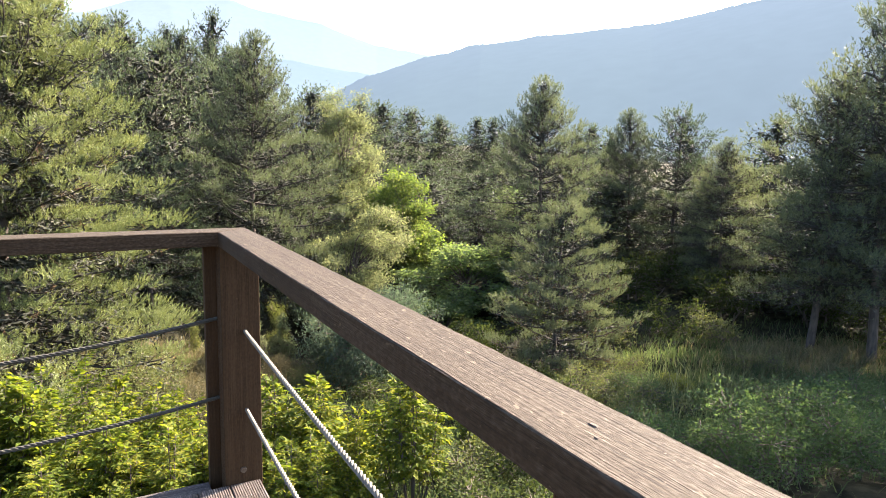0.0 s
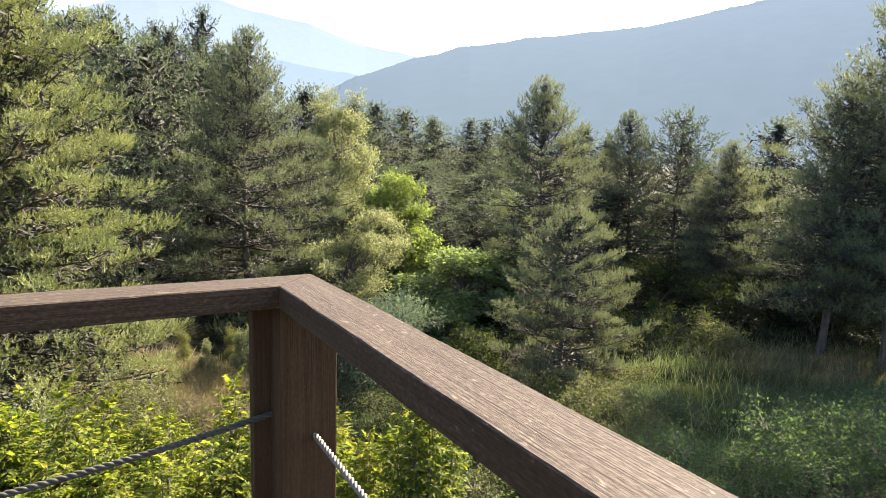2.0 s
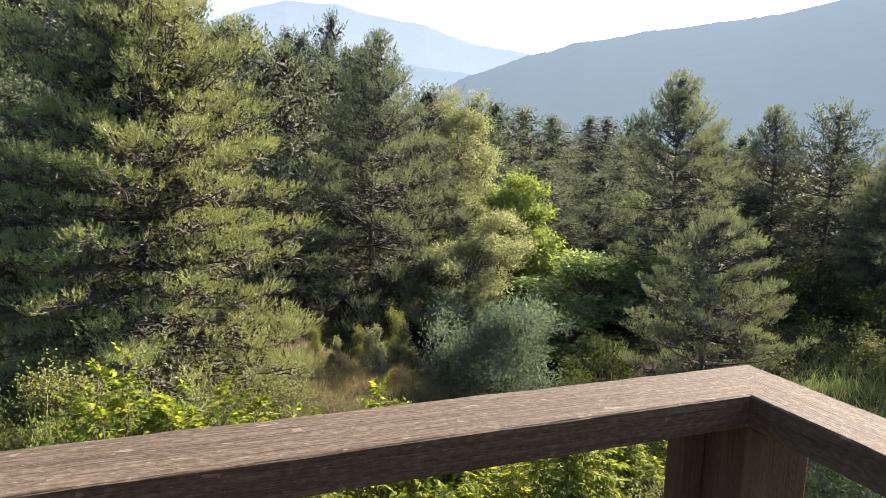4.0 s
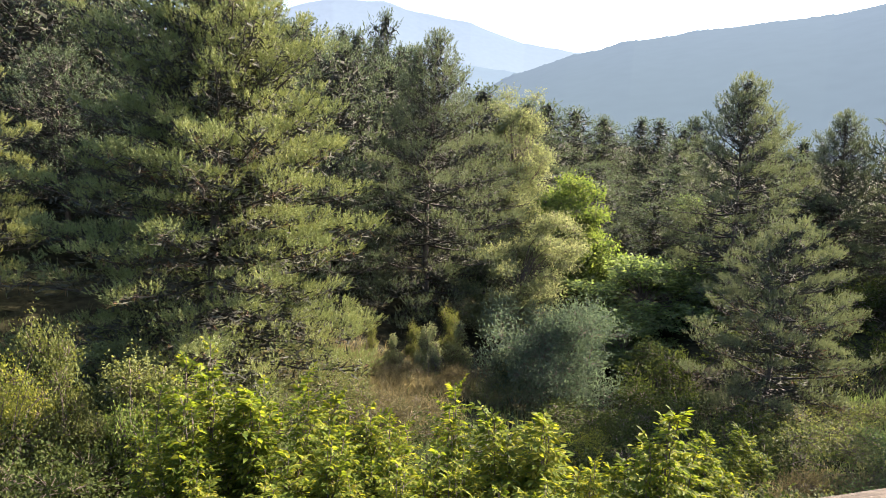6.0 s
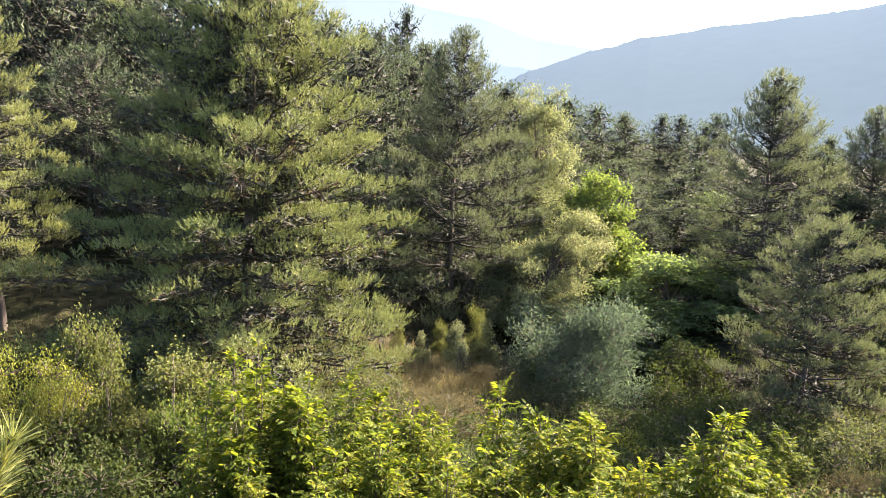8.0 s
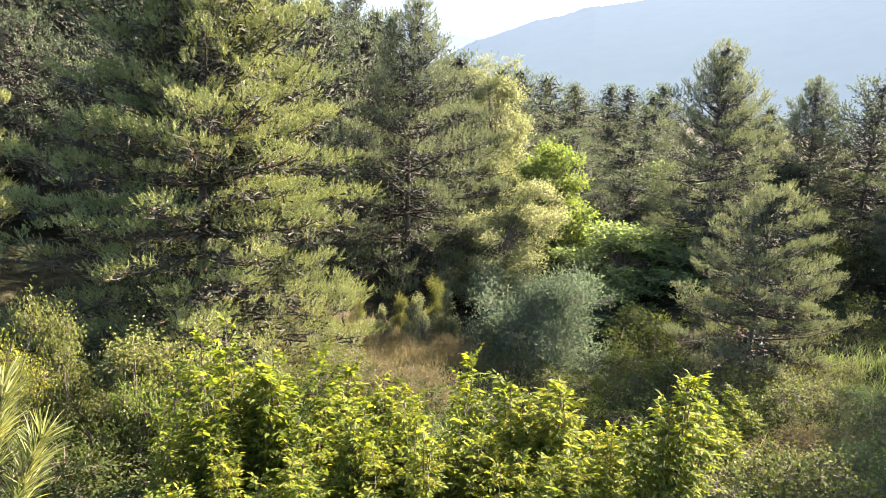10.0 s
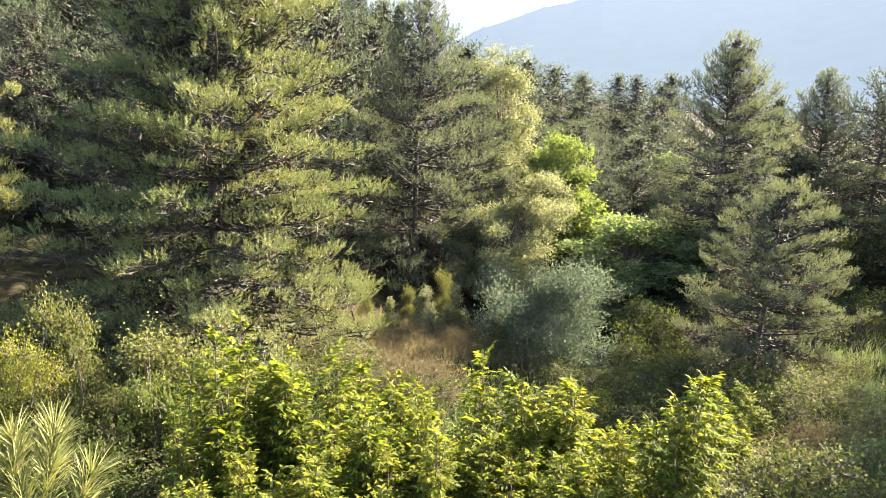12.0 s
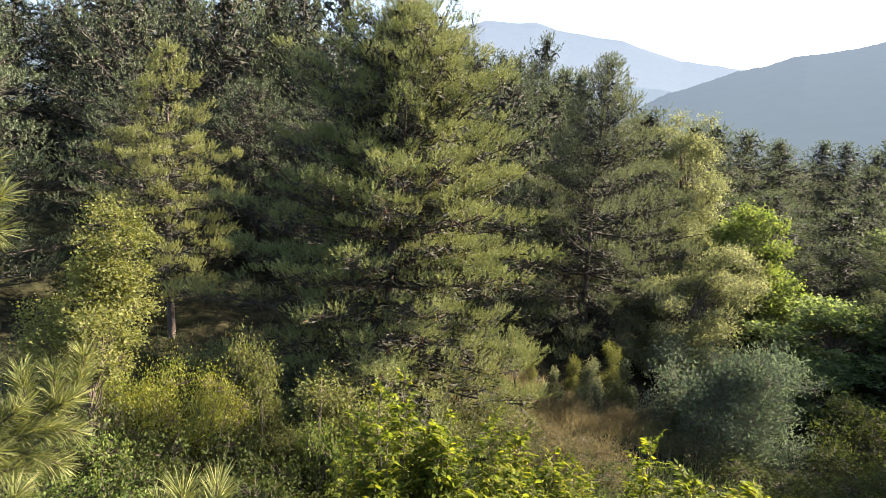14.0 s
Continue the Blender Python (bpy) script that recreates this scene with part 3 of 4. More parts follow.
# ---- deck ----
def box(bm, x0, x1, y0, y1, z0, z1, bevel=0.0):
    r = bmesh.ops.create_cube(bm, size=1.0)
    bmesh.ops.scale(bm, vec=(x1 - x0, y1 - y0, z1 - z0), verts=r["verts"])
    bmesh.ops.translate(bm, vec=((x0 + x1) / 2, (y0 + y1) / 2, (z0 + z1) / 2), verts=r["verts"])
    if bevel:
        edges = list({e for v in r["verts"] for e in v.link_edges})
        bmesh.ops.bevel(bm, geom=edges, offset=bevel, segments=2, affect="EDGES", profile=0.6)


def beam_mesh(length, width, thick, seed, mitre0=0.0, mitre1=0.0):
    """A worn rail along local x: slightly uneven, rounded edges, ends cut on the mitre."""
    rng = np.random.default_rng(seed)
    n = 90
    c = 0.0025
    prof = np.array([(c, 0), (width - c, 0), (width, -c), (width, -thick + c), (width - c, -thick), (c, -thick), (0, -thick + c), (0, -c)])
    xs = np.linspace(0, 1, n)
    V = []
    wob = np.convolve(rng.normal(size=n + 20), np.hanning(9), "same")[10:n + 10] * 0.0002
    for i, s in enumerate(xs):
        for y, z in prof:
            x0, x1 = mitre0 * y / width, length - mitre1 * y / width
            V.append((x0 + (x1 - x0) * s, y + wob[i] + rng.normal() * 0.0004, z + wob[-i - 1] * (z > -c * 2) + rng.normal() * 0.0003))
    F = []
    k = len(prof)
    for i in range(n - 1):
        for j in range(k):
            F.append((i * k + j, (i + 1) * k + j, (i + 1) * k + (j + 1) % k, i * k + (j + 1) % k))
    me = bpy.data.meshes.new("rail")
    me.from_pydata(V, [], F + [tuple(range(k))[::-1], tuple((n - 1) * k + q for q in range(k))][::-1])
    me.validate(); me.update()
    bm = bmesh.new(); bm.from_mesh(me)
    bmesh.ops.recalc_face_normals(bm, faces=bm.faces)
    bpy.data.meshes.remove(me)
    return bm



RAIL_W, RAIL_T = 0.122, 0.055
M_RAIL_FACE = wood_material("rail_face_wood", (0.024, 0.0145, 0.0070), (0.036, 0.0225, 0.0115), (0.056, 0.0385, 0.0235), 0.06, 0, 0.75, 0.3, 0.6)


def handrail(parent, length, seed, m, mitre0, mitre1):
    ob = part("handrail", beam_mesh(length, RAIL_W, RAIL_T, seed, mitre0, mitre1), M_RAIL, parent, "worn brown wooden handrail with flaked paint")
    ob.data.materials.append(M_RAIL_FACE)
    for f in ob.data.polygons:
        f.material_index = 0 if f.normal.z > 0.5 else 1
    ob.matrix_basis = m


def rope(parent, a, b, sag, seed, label):
    """Three twisted strands hanging slightly between two posts."""
    a, b = np.array(a), np.array(b)
    n = int(np.linalg.norm(b - a) / 0.006)
    s = np.linspace(0, 1, n)[:, None]
    mid = a + (b - a) * s - np.array([0, 0, 1.0]) * sag * 4 * s * (1 - s)
    t = unit(b - a); u = unit(np.cross(t, [0, 0, 1.0])); w = np.cross(t, u)
    g = Geo()
    for k in range(3):
        ph = s * np.linalg.norm(b - a) / 0.055 * 6.283 + k * 2.094
        g.tube(mid + 0.0041 * (np.cos(ph) * u + np.sin(ph) * w), np.full(n, 0.0044), 5)
    part_np("rope", *g.all(), M_ROPE_SHADED if "grey" in label else M_ROPE, parent, label, smooth=True)


def post(parent, x0, x1, y0, y1, z0, z1, label="dark red-brown painted wooden post"):
    bm = bmesh.new()
    box(bm, x0, x1, y0, y1, z0, z1, 0.004)
    part("post", bm, M_RAIL_SIDE, parent, label)


railing = tagged(new("deck_railing"), "weathered red-brown wooden deck railing with rope infill", "railing")
handrail(railing, 4.2, 1, pose(-4.2, 0, 1.0), 0.0, -RAIL_W)
handrail(railing, 3.4, 2, pose(0, 0, 1.0, 0, 0, -90), -RAIL_W, 0.0)
post(railing, 0.003, 0.147, 0.002, 0.092, -0.35, 0.944)
post(railing, -0.040, 0.100, 0.094, 0.136, -0.35, 0.943)
post(railing, 0.012, 0.108, -2.08, -1.94, -0.35, 0.944)
post(railing, -2.55, -2.41, 0.015, 0.107, -0.35, 0.944)
rope(railing, (0.09, 0.03, 0.612), (0.075, -1.96, 0.612), 0.012, 1, "pale twisted rope")
rope(railing, (0.09, 0.03, 0.296), (0.075, -1.96, 0.30), 0.012, 2, "pale twisted rope")
rope(railing, (0.02, 0.085, 0.655), (-2.43, 0.06, 0.64), 0.10, 3, "grey twisted rope")
rope(railing, (0.02, 0.085, 0.335), (-2.43, 0.06, 0.33), 0.09, 4, "grey twisted rope")
for kx, ky, kr in ((0.066, -1.938, 0.0055), (0.046, -1.965, 0.0022)):
    bm = bmesh.new()
    bmesh.ops.create_cone(bm, cap_ends=True, segments=11, radius1=kr, radius2=kr * 0.6, depth=0.002)
    for v in bm.verts:
        v.co.x *= 0.55 + 0.2 * math.sin(9 * v.co.y / kr)
        v.co.y *= 1.5
    bmesh.ops.translate(bm, vec=(kx, ky, 1.0008), verts=bm.verts)
    part("knot", bm, M_TWIG, railing, "small dark knot in the rail")
for bx, bz in ((0.072, 0.050),):
    bm = bmesh.new()
    bmesh.ops.create_cone(bm, cap_ends=True, segments=14, radius1=0.013, radius2=0.011, depth=0.008)
    r = bmesh.ops.create_cone(bm, cap_ends=True, segments=6, radius1=0.006, radius2=0.005, depth=0.012)
    bmesh.ops.rotate(bm, verts=bm.verts, matrix=Matrix.Rotation(radians(90), 3, "X"))
    bmesh.ops.translate(bm, vec=(bx, -0.001, bz), verts=bm.verts)
    part("bolt", bm, M_STEEL, railing, "rusty steel bolt head")


def deck_board(n_ridge=13, width=0.114, length=3.6, thick=0.028):
    """A grooved board along y, top at z = 0."""
    prof = [(0, -thick), (0, -0.003)]
    step = width / n_ridge
    for k in range(n_ridge):
        x = k * step
        prof += [(x + step * 0.15, 0.0), (x + step * 0.62, 0.0), (x + step * 0.78, -0.0035), (x + step * 0.98, -0.0035)]
    prof += [(width, -0.003), (width, -thick)]
    bm = bmesh.new()
    a0 = [bm.verts.new((x, -0.006, z)) for x, z in prof]
    a1 = [bm.verts.new((x, -length, z)) for x, z in prof]
    for k in range(len(prof)):
        q = (k + 1) % len(prof)
        bm.faces.new((a0[k], a0[q], a1[q], a1[k]))
    bm.faces.new(a0[::-1]); bm.faces.new(a1)
    bmesh.ops.recalc_face_normals(bm, faces=bm.faces)
    return bm


deck = tagged(new("floor"), "raised timber deck of grooved grey-brown boards", "deck floor", kind="structure")
first = part("deck_board", deck_board(), M_DECK, deck)
first.location = (0.021, 0, 0)
for k in range(1, 34):
    b = first.copy()
    scene.collection.objects.link(b)
    b.location = (0.021 - 0.120 * k, 0, 0)
for x0, x1, y0, y1, z0, z1 in ((-4.2, -0.045, 0.02, 0.10, -0.19, -0.02), (0.020, 0.13, -3.6, -0.03, -0.19, -0.032), (-4.2, 0.0, -1.9, -1.82, -0.19, -0.032), (-4.2, 0.0, -3.6, -3.52, -0.19, -0.032)):
    bm = bmesh.new(); box(bm, x0, x1, y0, y1, z0, z1, 0.004)
    part("joist", bm, M_BEAM, deck, "dark timber deck joist")
for px, py in ((-0.12, -0.12), (-4.05, -0.12), (-0.12, -3.45), (-4.05, -3.45), (-2.1, -0.12)):
    bm = bmesh.new(); box(bm, px - 0.08, px + 0.08, py - 0.08, py + 0.08, float(ground_z(px, py)) - 0.3, -0.19, 0.006)
    part("support_post", bm, M_BEAM, deck, "dark timber support post")


# ---- trees: built once, then placed ----
def placed(ob, x, y, turn=0.0, s=1.0, sz=None, dz=0.0):
    return pose(x, y, float(ground_z(x, y)) - 0.05 + dz, 0, 0, turn) @ Matrix.Diagonal((s, s, sz or s, 1))


def put(ob, x, y, turn=0.0, s=1.0, sz=None, dz=0.0):
    ob.matrix_basis = placed(ob, x, y, turn, s, sz, dz)
    return ob


def again(ob, x, y, turn=0.0, s=1.0, sz=None, dz=0.0, label=""):
    c = copy_thing(ob, Matrix.Identity(4))
    c.matrix_basis = placed(ob, x, y, turn, s, sz, dz)
    return tagged(c, label)


GROUP = "pines of the valley"
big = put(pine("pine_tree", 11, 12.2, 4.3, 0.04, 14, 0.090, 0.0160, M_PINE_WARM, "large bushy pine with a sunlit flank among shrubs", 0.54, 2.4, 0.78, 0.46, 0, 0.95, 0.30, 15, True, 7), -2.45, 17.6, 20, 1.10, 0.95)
left = put(pine("pine_tree", 23, 10.6, 3.1, 0.17, 15, 0.090, 0.0185, M_PINE_SUNLIT, "slender golden-green sunlit pine before the dark wooded slope", 0.60, 1.3, 0.9, 0.44, 0, 0.6, 0.22, 12, False, 5), -9.9, 21.6, 100, 0.92, 0.93)
mid = put(pine("pine_tree", 31, 6.9, 3.1, 0.04, 15, 0.080, 0.0165, M_PINE, "small bushy pine at the edge of the meadow", 0.48, 2.2, 0.8, 0.42, 0, 0.85, 0.22, 11, True, 5), 13.4, 14.3, 0, 0.88, 0.88)
tall = put(pine("pine_tree", 41, 12.7, 3.9, 0.06, 11, 0.125, 0.026, M_PINE, "tall conical dark pine in the valley", 0.54, 2.3, 0.85, 0.58, 0, 0.9, 0.30, 8, False, 5), 6.3, 27.6, 0)
tall2 = put(pine("pine_tree", 47, 12.0, 4.2, 0.08, 11, 0.125, 0.026, M_PINE, "tall hazy pine with a broad crown", 0.56, 2.0, 0.85, 0.62, 0, 0.9, 0.30, 8, False, 5), 19.8, 23.5, 40, 0.9, 0.925)
open_pine = put(pine("pine_tree", 71, 12.4, 4.2, 0.22, 9, 0.135, 0.027, M_PINE, "tall pine with a bare lower trunk beside the meadow", 0.54, 2.0, 0.85, 0.54, 0, 0.75, 0.25, 6), 23.4, 9.2, 250)
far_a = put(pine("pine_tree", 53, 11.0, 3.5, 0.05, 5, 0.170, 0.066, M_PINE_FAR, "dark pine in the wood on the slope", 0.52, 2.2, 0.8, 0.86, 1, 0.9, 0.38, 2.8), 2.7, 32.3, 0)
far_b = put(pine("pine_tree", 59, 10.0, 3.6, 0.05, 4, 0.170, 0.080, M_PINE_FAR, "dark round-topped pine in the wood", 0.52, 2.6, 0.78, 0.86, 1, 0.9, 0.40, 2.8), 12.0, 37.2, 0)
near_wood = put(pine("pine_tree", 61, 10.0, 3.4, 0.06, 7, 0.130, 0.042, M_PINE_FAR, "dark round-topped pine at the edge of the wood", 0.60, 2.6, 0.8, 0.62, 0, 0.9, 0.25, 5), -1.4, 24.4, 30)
for t in (big, left, mid, tall, tall2, far_a, far_b, near_wood, open_pine):
    tagged(t, group=GROUP)


def top_to(ob, built, x, y, top, turn, wide=1.0):
    """Another copy, scaled so that its tip reaches the height top."""
    s = (top - float(ground_z(x, y))) / built
    return again(ob, x, y, turn, s * wide, s)


top_to(tall, 12.7, 27.2, 24.8, 4.1, 80, 0.95)
top_to(near_wood, 10.0, 28.9, 22.8, 4.0, 10, 1.15)
top_to(tall2, 12.0, 28.8, 19.7, 1.9, 200)
top_to(open_pine, 12.4, 26.7, 18.0, 2.4, 300)
top_to(open_pine, 12.4, 26.0, 6.0, 8.5, 20, 1.1)
top_to(open_pine, 12.4, 30.5, 11.5, 8.0, 140, 1.0)
top_to(far_a, 11.0, 6.1, 36.8, 6.1, 40)
top_to(far_b, 10.0, 1.7, 35.7, 7.2, 75)
top_to(near_wood, 10.0, -0.4, 31.0, 6.6, 150)
for x, y, top, turn in ((1.6, 25.8, 1.4, 80), (-5.2, 28.6, 4.0, 130), (-9.0, 29.0, 4.6, 200), (9.8, 31.0, 2.0, 250), (-12.6, 25.4, 4.0, 300)):
    top_to(near_wood, 10.0, x, y, top, turn, 1.25)
for x, y, top, turn in ((41.5, 64.7, 6.1, 0), (41.5, 61.0, 5.8, 50), (40.6, 55.5, 4.7, 90), (31.3, 55.7, 5.3, 140), (26.4, 52.7, 5.5, 190), (21.8, 49.4, 5.6, 240), (17.6, 43.0, 5.2, 15),
                        (41.3, 41.6, 3.5, 280), (36.0, 50.0, 3.2, 30), (45.0, 50.0, 4.0, 70), (34.0, 34.0, 2.0, 110), (38.0, 30.0, 3.0, 160), (36.0, 22.0, 4.0, 220), (34.0, 15.0, 4.5, 260), (33.0, 6.0, 6.5, 310),
                        (15.5, 45.5, 5.4, 200), (25.0, 58.0, 5.2, 20), (35.0, 62.0, 5.4, 120), (50.0, 66.0, 6.6, 60), (52.0, 56.0, 5.4, 330)):
    top_to(far_b if (x + y) % 2 > 1 else far_a, 10.0 if (x + y) % 2 > 1 else 11.0, x, y, top, turn, 1.3)

top_to(open_pine, 12.4, 23.4, 11.2, 4.4, 70, 1.1)
for x, y, top, turn in ((19.2, 34.6, -0.4, 15), (21.6, 32.4, -1.2, 75), (23.8, 35.6, 0.2, 135), (25.8, 32.6, -0.8, 195), (20.6, 38.6, 0.8, 255), (18.6, 31.0, -2.2, 315)):
    top_to(far_b, 10.0, x, y, top, turn, 1.6)
top_to(far_a, 11.0, -13.0, 43.6, 14.5, 60, 1.1)
top_to(far_a, 11.0, -10.6, 39.6, 12.6, 190, 1.0)

# the wooded slope beyond the large pine
rng = np.random.default_rng(77)
spots = [(-1.4, 24.4), (1.6, 25.8), (-5.2, 28.6), (-9.0, 29.0), (9.8, 31.0), (-12.6, 25.4), (-2.6, 17.6), (-9.9, 21.6), (6.3, 27.6), (2.7, 32.3), (12.0, 37.2), (6.1, 36.8), (1.7, 35.7), (-0.4, 31.0)]
tries = 0
while len(spots) < 68 and tries < 9000:
    tries += 1
    az, d = radians(rng.uniform(-42, 19)), rng.uniform(25, 78)
    x, y = d * math.sin(az), d * math.cos(az)
    s = (x + 4) * -0.6 + (y - 24) * 0.8
    if s < 1.5 or abs((x + 9.9) * 0.375 - (y - 21.6) * 0.927) < 4.2 and -3 < x + 9.9 < 22 or min((x - p) ** 2 + (y - q) ** 2 for p, q in spots) < (2.0 + d * 0.026) ** 2:
        continue
    spots.append((x, y))
    src = near_wood if d < 32 else far_a if rng.uniform() < 0.65 else far_b
    again(src, x, y, rng.uniform(0, 360), rng.uniform(0.85, 1.1), rng.uniform(0.9, 1.2) * (1.0 if d < 60 else 0.85))

# lower woods on the valley floor
for k in range(400):
    az, d = radians(rng.uniform(13, 72)), rng.uniform(31, 62)
    x, y = d * math.sin(az), d * math.cos(az)
    if abs((x - 14.6) * 0.375 - (y - 29.3) * 0.927) < 4 and d < 50 or len(spots) > 92 or min((x - p) ** 2 + (y - q) ** 2 for p, q in spots) < 3.0 ** 2:
        continue
    spots.append((x, y))
    again(far_b if rng.uniform() < 0.6 else far_a, x, y, rng.uniform(0, 360), rng.uniform(0.95, 1.2), rng.uniform(0.5, 0.72))

# broad-leaved trees
c = np.concatenate([cloud(1, 60, (0.0, 0, 7.4), (1.9, 1.7, 3.4), 0.50, 1.4), cloud(2, 26, (0.4, -0.8, 3.0), (2.4, 2.0, 2.6), 0.8)])
willow = put(broadleaf("willow_tree", 5, 12.3, c, 40000, 0.135, 0.052, M_WILLOW, "pale yellow-green willow with a tall crown and drooping lower boughs", "willow tree", 0.16, 0.1, 1, 0.3), 13.0, 33.6)
c = np.concatenate([cloud(21, 34, (-0.6, 0, 2.8), (2.3, 2.0, 2.2), 0.60), cloud(23, 22, (1.3, 0.2, 4.5), (1.5, 1.4, 1.4), 0.52), cloud(25, 22, (-0.9, -0.4, 1.1), (2.4, 1.8, 0.9), 0.55)])
put(broadleaf("willow_tree", 8, 6.6, c, 34000, 0.125, 0.046, M_WILLOW, "spreading pale yellow-green willow lit from behind", "willow tree", 0.13, 0.15, 2, 0.28), 10.6, 26.0)
c = np.concatenate([cloud(3, 40, (-0.2, 0, 4.1), (1.5, 1.5, 2.2), 0.50), cloud(26, 34, (0.5, 0, 2.0), (2.1, 1.8, 1.7), 0.52)])
lime = put(broadleaf("lime_tree", 6, 6.6, c, 21000, 0.14, 0.085, M_LIME, "bright lime-green broad-leaved tree lit by the sun", "tree", 0.16, 0.2, 1, 0.3), 14.6, 29.3, 0, 1.05, 1.06)
c = cloud(4, 60, (0, 0, 2.4), (3.5, 3.2, 2.6), 0.85)
green = put(broadleaf("walnut_tree", 7, 5.4, c, 14000, 0.20, 0.11, M_GREEN, "deep green rounded broad-leaved tree in the hollow", "tree", 0.14, 0.2, 1, 0.3), 16.3, 25.0, 0, 1.12, 0.60)
again(green, 19.8, 25.6, 140, 1.0, 0.50)
again(green, 13.6, 22.4, 80, 0.7, 0.42)
again(green, 27.5, 36.0, 60, 1.1, 0.9)
c = cloud(8, 46, (0, 0, 1.8), (2.4, 2.2, 1.8), 0.56, 1.15)
blue = put(broadleaf("grey_willow_bush", 9, 4.4, c, 26000, 0.115, 0.034, M_BLUE, "large rounded blue-grey willow bush in the hollow", "bush", 0.05, 0.7, 7, 0.25), 8.4, 18.6, 0, 1.12, 1.15)
c = np.concatenate([cloud(10, 20, (0.35, 0, 4.5), (0.45, 0.5, 1.0), 0.36, 1.1), cloud(11, 26, (-0.10, 0, 3.0), (0.95, 0.9, 1.3), 0.44)])
put(broadleaf("birch_tree", 12, 5.6, c, 26000, 0.052, 0.037, M_BIRCH, "young leaning birch with small pale sunlit leaves", "birch tree", 0.04, 0.2, 1, 0.14), -7.65, 11.2, 0, 1.04, 0.95)

# saplings and bushes
c = np.concatenate([cloud(13, 12, (0, 0, 1.25), (0.42, 0.40, 0.75), 0.24, 1.2), cloud(14, 14, (0.1, 0, 0.5), (0.66, 0.6, 0.45), 0.28)])
sap = put(broadleaf("sapling", 14, 2.1, c, 9000, 0.047, 0.032, M_SAPLING, "small sunlit sapling on the valley floor", "sapling", 0.025, 0.6, 2, 0.16), -4.9, 11.8, 0, 0.95, 1.55)
tagged(sap, group="saplings below the big pine")
c = np.concatenate([cloud(31, 9, (0, 0, 1.3), (0.10, 0.10, 0.85), 0.17, 1.5), cloud(32, 8, (0.32, 0.1, 0.9), (0.10, 0.10, 0.6), 0.16, 1.5), cloud(33, 8, (-0.28, -0.1, 0.8), (0.12, 0.12, 0.5), 0.16, 1.5)])
sprig = put(broadleaf("sapling", 34, 2.1, c, 3000, 0.085, 0.034, M_WILLOW, "pale spiky sapling in dry grass", "sapling", 0.02, 1.0, 3, 0.14), 4.2, 19.9, 0, 1.0, 0.95)
tagged(sprig, group="saplings in the straw clearing")
for x, y, t, s in ((5.6, 20.4, 100, 1.05), (6.9, 19.4, 200, 0.85), (3.2, 20.6, 300, 0.7), (4.9, 21.6, 20, 0.9)):
    again(sprig, x, y, t, s)
for x, y, t, s in ((-3.45, 12.0, 40, 1.25), (-4.2, 11.6, 90, 0.8), (-2.75, 11.6, 190, 1.0), (-6.0, 13.2, 230, 0.8), (4.4, 22.4, 260, 0.7), (6.0, 22.9, 300, 1.0), (2.6, 22.0, 20, 0.6)):
    again(sap, x, y, t, s * (1.05 if x < 0 else 0.72), s * (1.05 if x < 0 else 1.15))

walnut = put(shoot_bush("walnut_bush", 21, 38, 1.5, 3.35, M_WALNUT, "bright yellow-green walnut thicket backlit by the sun", 0.112, 29), -2.2, 9.2, 0, 0.9, 1.06)
walnut2 = put(shoot_bush("walnut_bush", 22, 30, 1.7, 3.2, M_WALNUT, "bright yellow-green walnut thicket backlit by the sun", 0.112, 27), 1.6, 8.9, 0, 1.0, 1.0)
walnut3 = put(shoot_bush("walnut_bush", 24, 14, 0.85, 3.15, M_WALNUT, "slim yellow-green walnut bush with large backlit leaves", 0.130, 25), 4.2, 6.7, 200, 0.9, 0.87)
for t in (walnut, walnut2, walnut3):
    tagged(t, group="walnut thicket below the deck")
for ob, x, y, t, s, sz in ((walnut2, -0.7, 9.2, 60, 0.9, 0.95), (walnut3, -1.4, 9.0, 160, 1.0, 0.92), (walnut3, 3.1, 8.2, 130, 1.1, 0.82), (walnut3, 2.3, 8.6, 40, 1.0, 0.84), (walnut2, 0.5, 7.5, 250, 0.85, 0.72), (walnut, -1.3, 7.6, 310, 0.8, 0.6),
                          (walnut, 2.4, 6.9, 20, 0.75, 0.62), (walnut, 0.6, 9.8, 170, 0.85, 0.80), (walnut2, -2.9, 8.4, 110, 0.7, 0.66), (walnut, 1.6, 7.9, 75, 0.8, 0.72), (walnut2, -0.3, 8.3, 200, 0.85, 0.80),
                          (walnut2, 3.4, 7.4, 330, 0.6, 0.62), (walnut3, -0.2, 9.9, 280, 0.9, 0.9)):
    again(ob, x, y, t, s, sz)

c = cloud(15, 14, (0, 0, 0.8), (1.2, 1.1, 0.55), 0.5)
bush = put(broadleaf("bush", 15, 1.6, c, 7000, 0.048, 0.029, M_HEDGE, "low yellow-green bush in the sun", "bush", 0.03, 0.5, 4, 0.16), -6.3, 12.1, 0, 0.75, 1.38)
bramble = put(broadleaf("bramble_bush", 16, 1.6, c, 5200, 0.060, 0.033, M_BRAMBLE, "dark blue-green bramble thicket", "bush", 0.02, 0.3, 5, 0.16), 9.6, 3.8)
shrub = put(broadleaf("bush", 17, 1.6, c, 2700, 0.078, 0.044, M_SHRUB, "low olive-green bush on the valley floor", "bush", 0.03, 0.5, 4, 0.16), -9.4, 13.0)
weed = put(broadleaf("weed_clump", 18, 1.3, cloud(19, 10, (0, 0, 0.5), (0.9, 0.9, 0.4), 0.4), 4200, 0.10, 0.014, M_WEED, "clump of dry brownish weeds", "weeds", 0.01, 1.2, 8, 0.2), 8.1, 8.3)
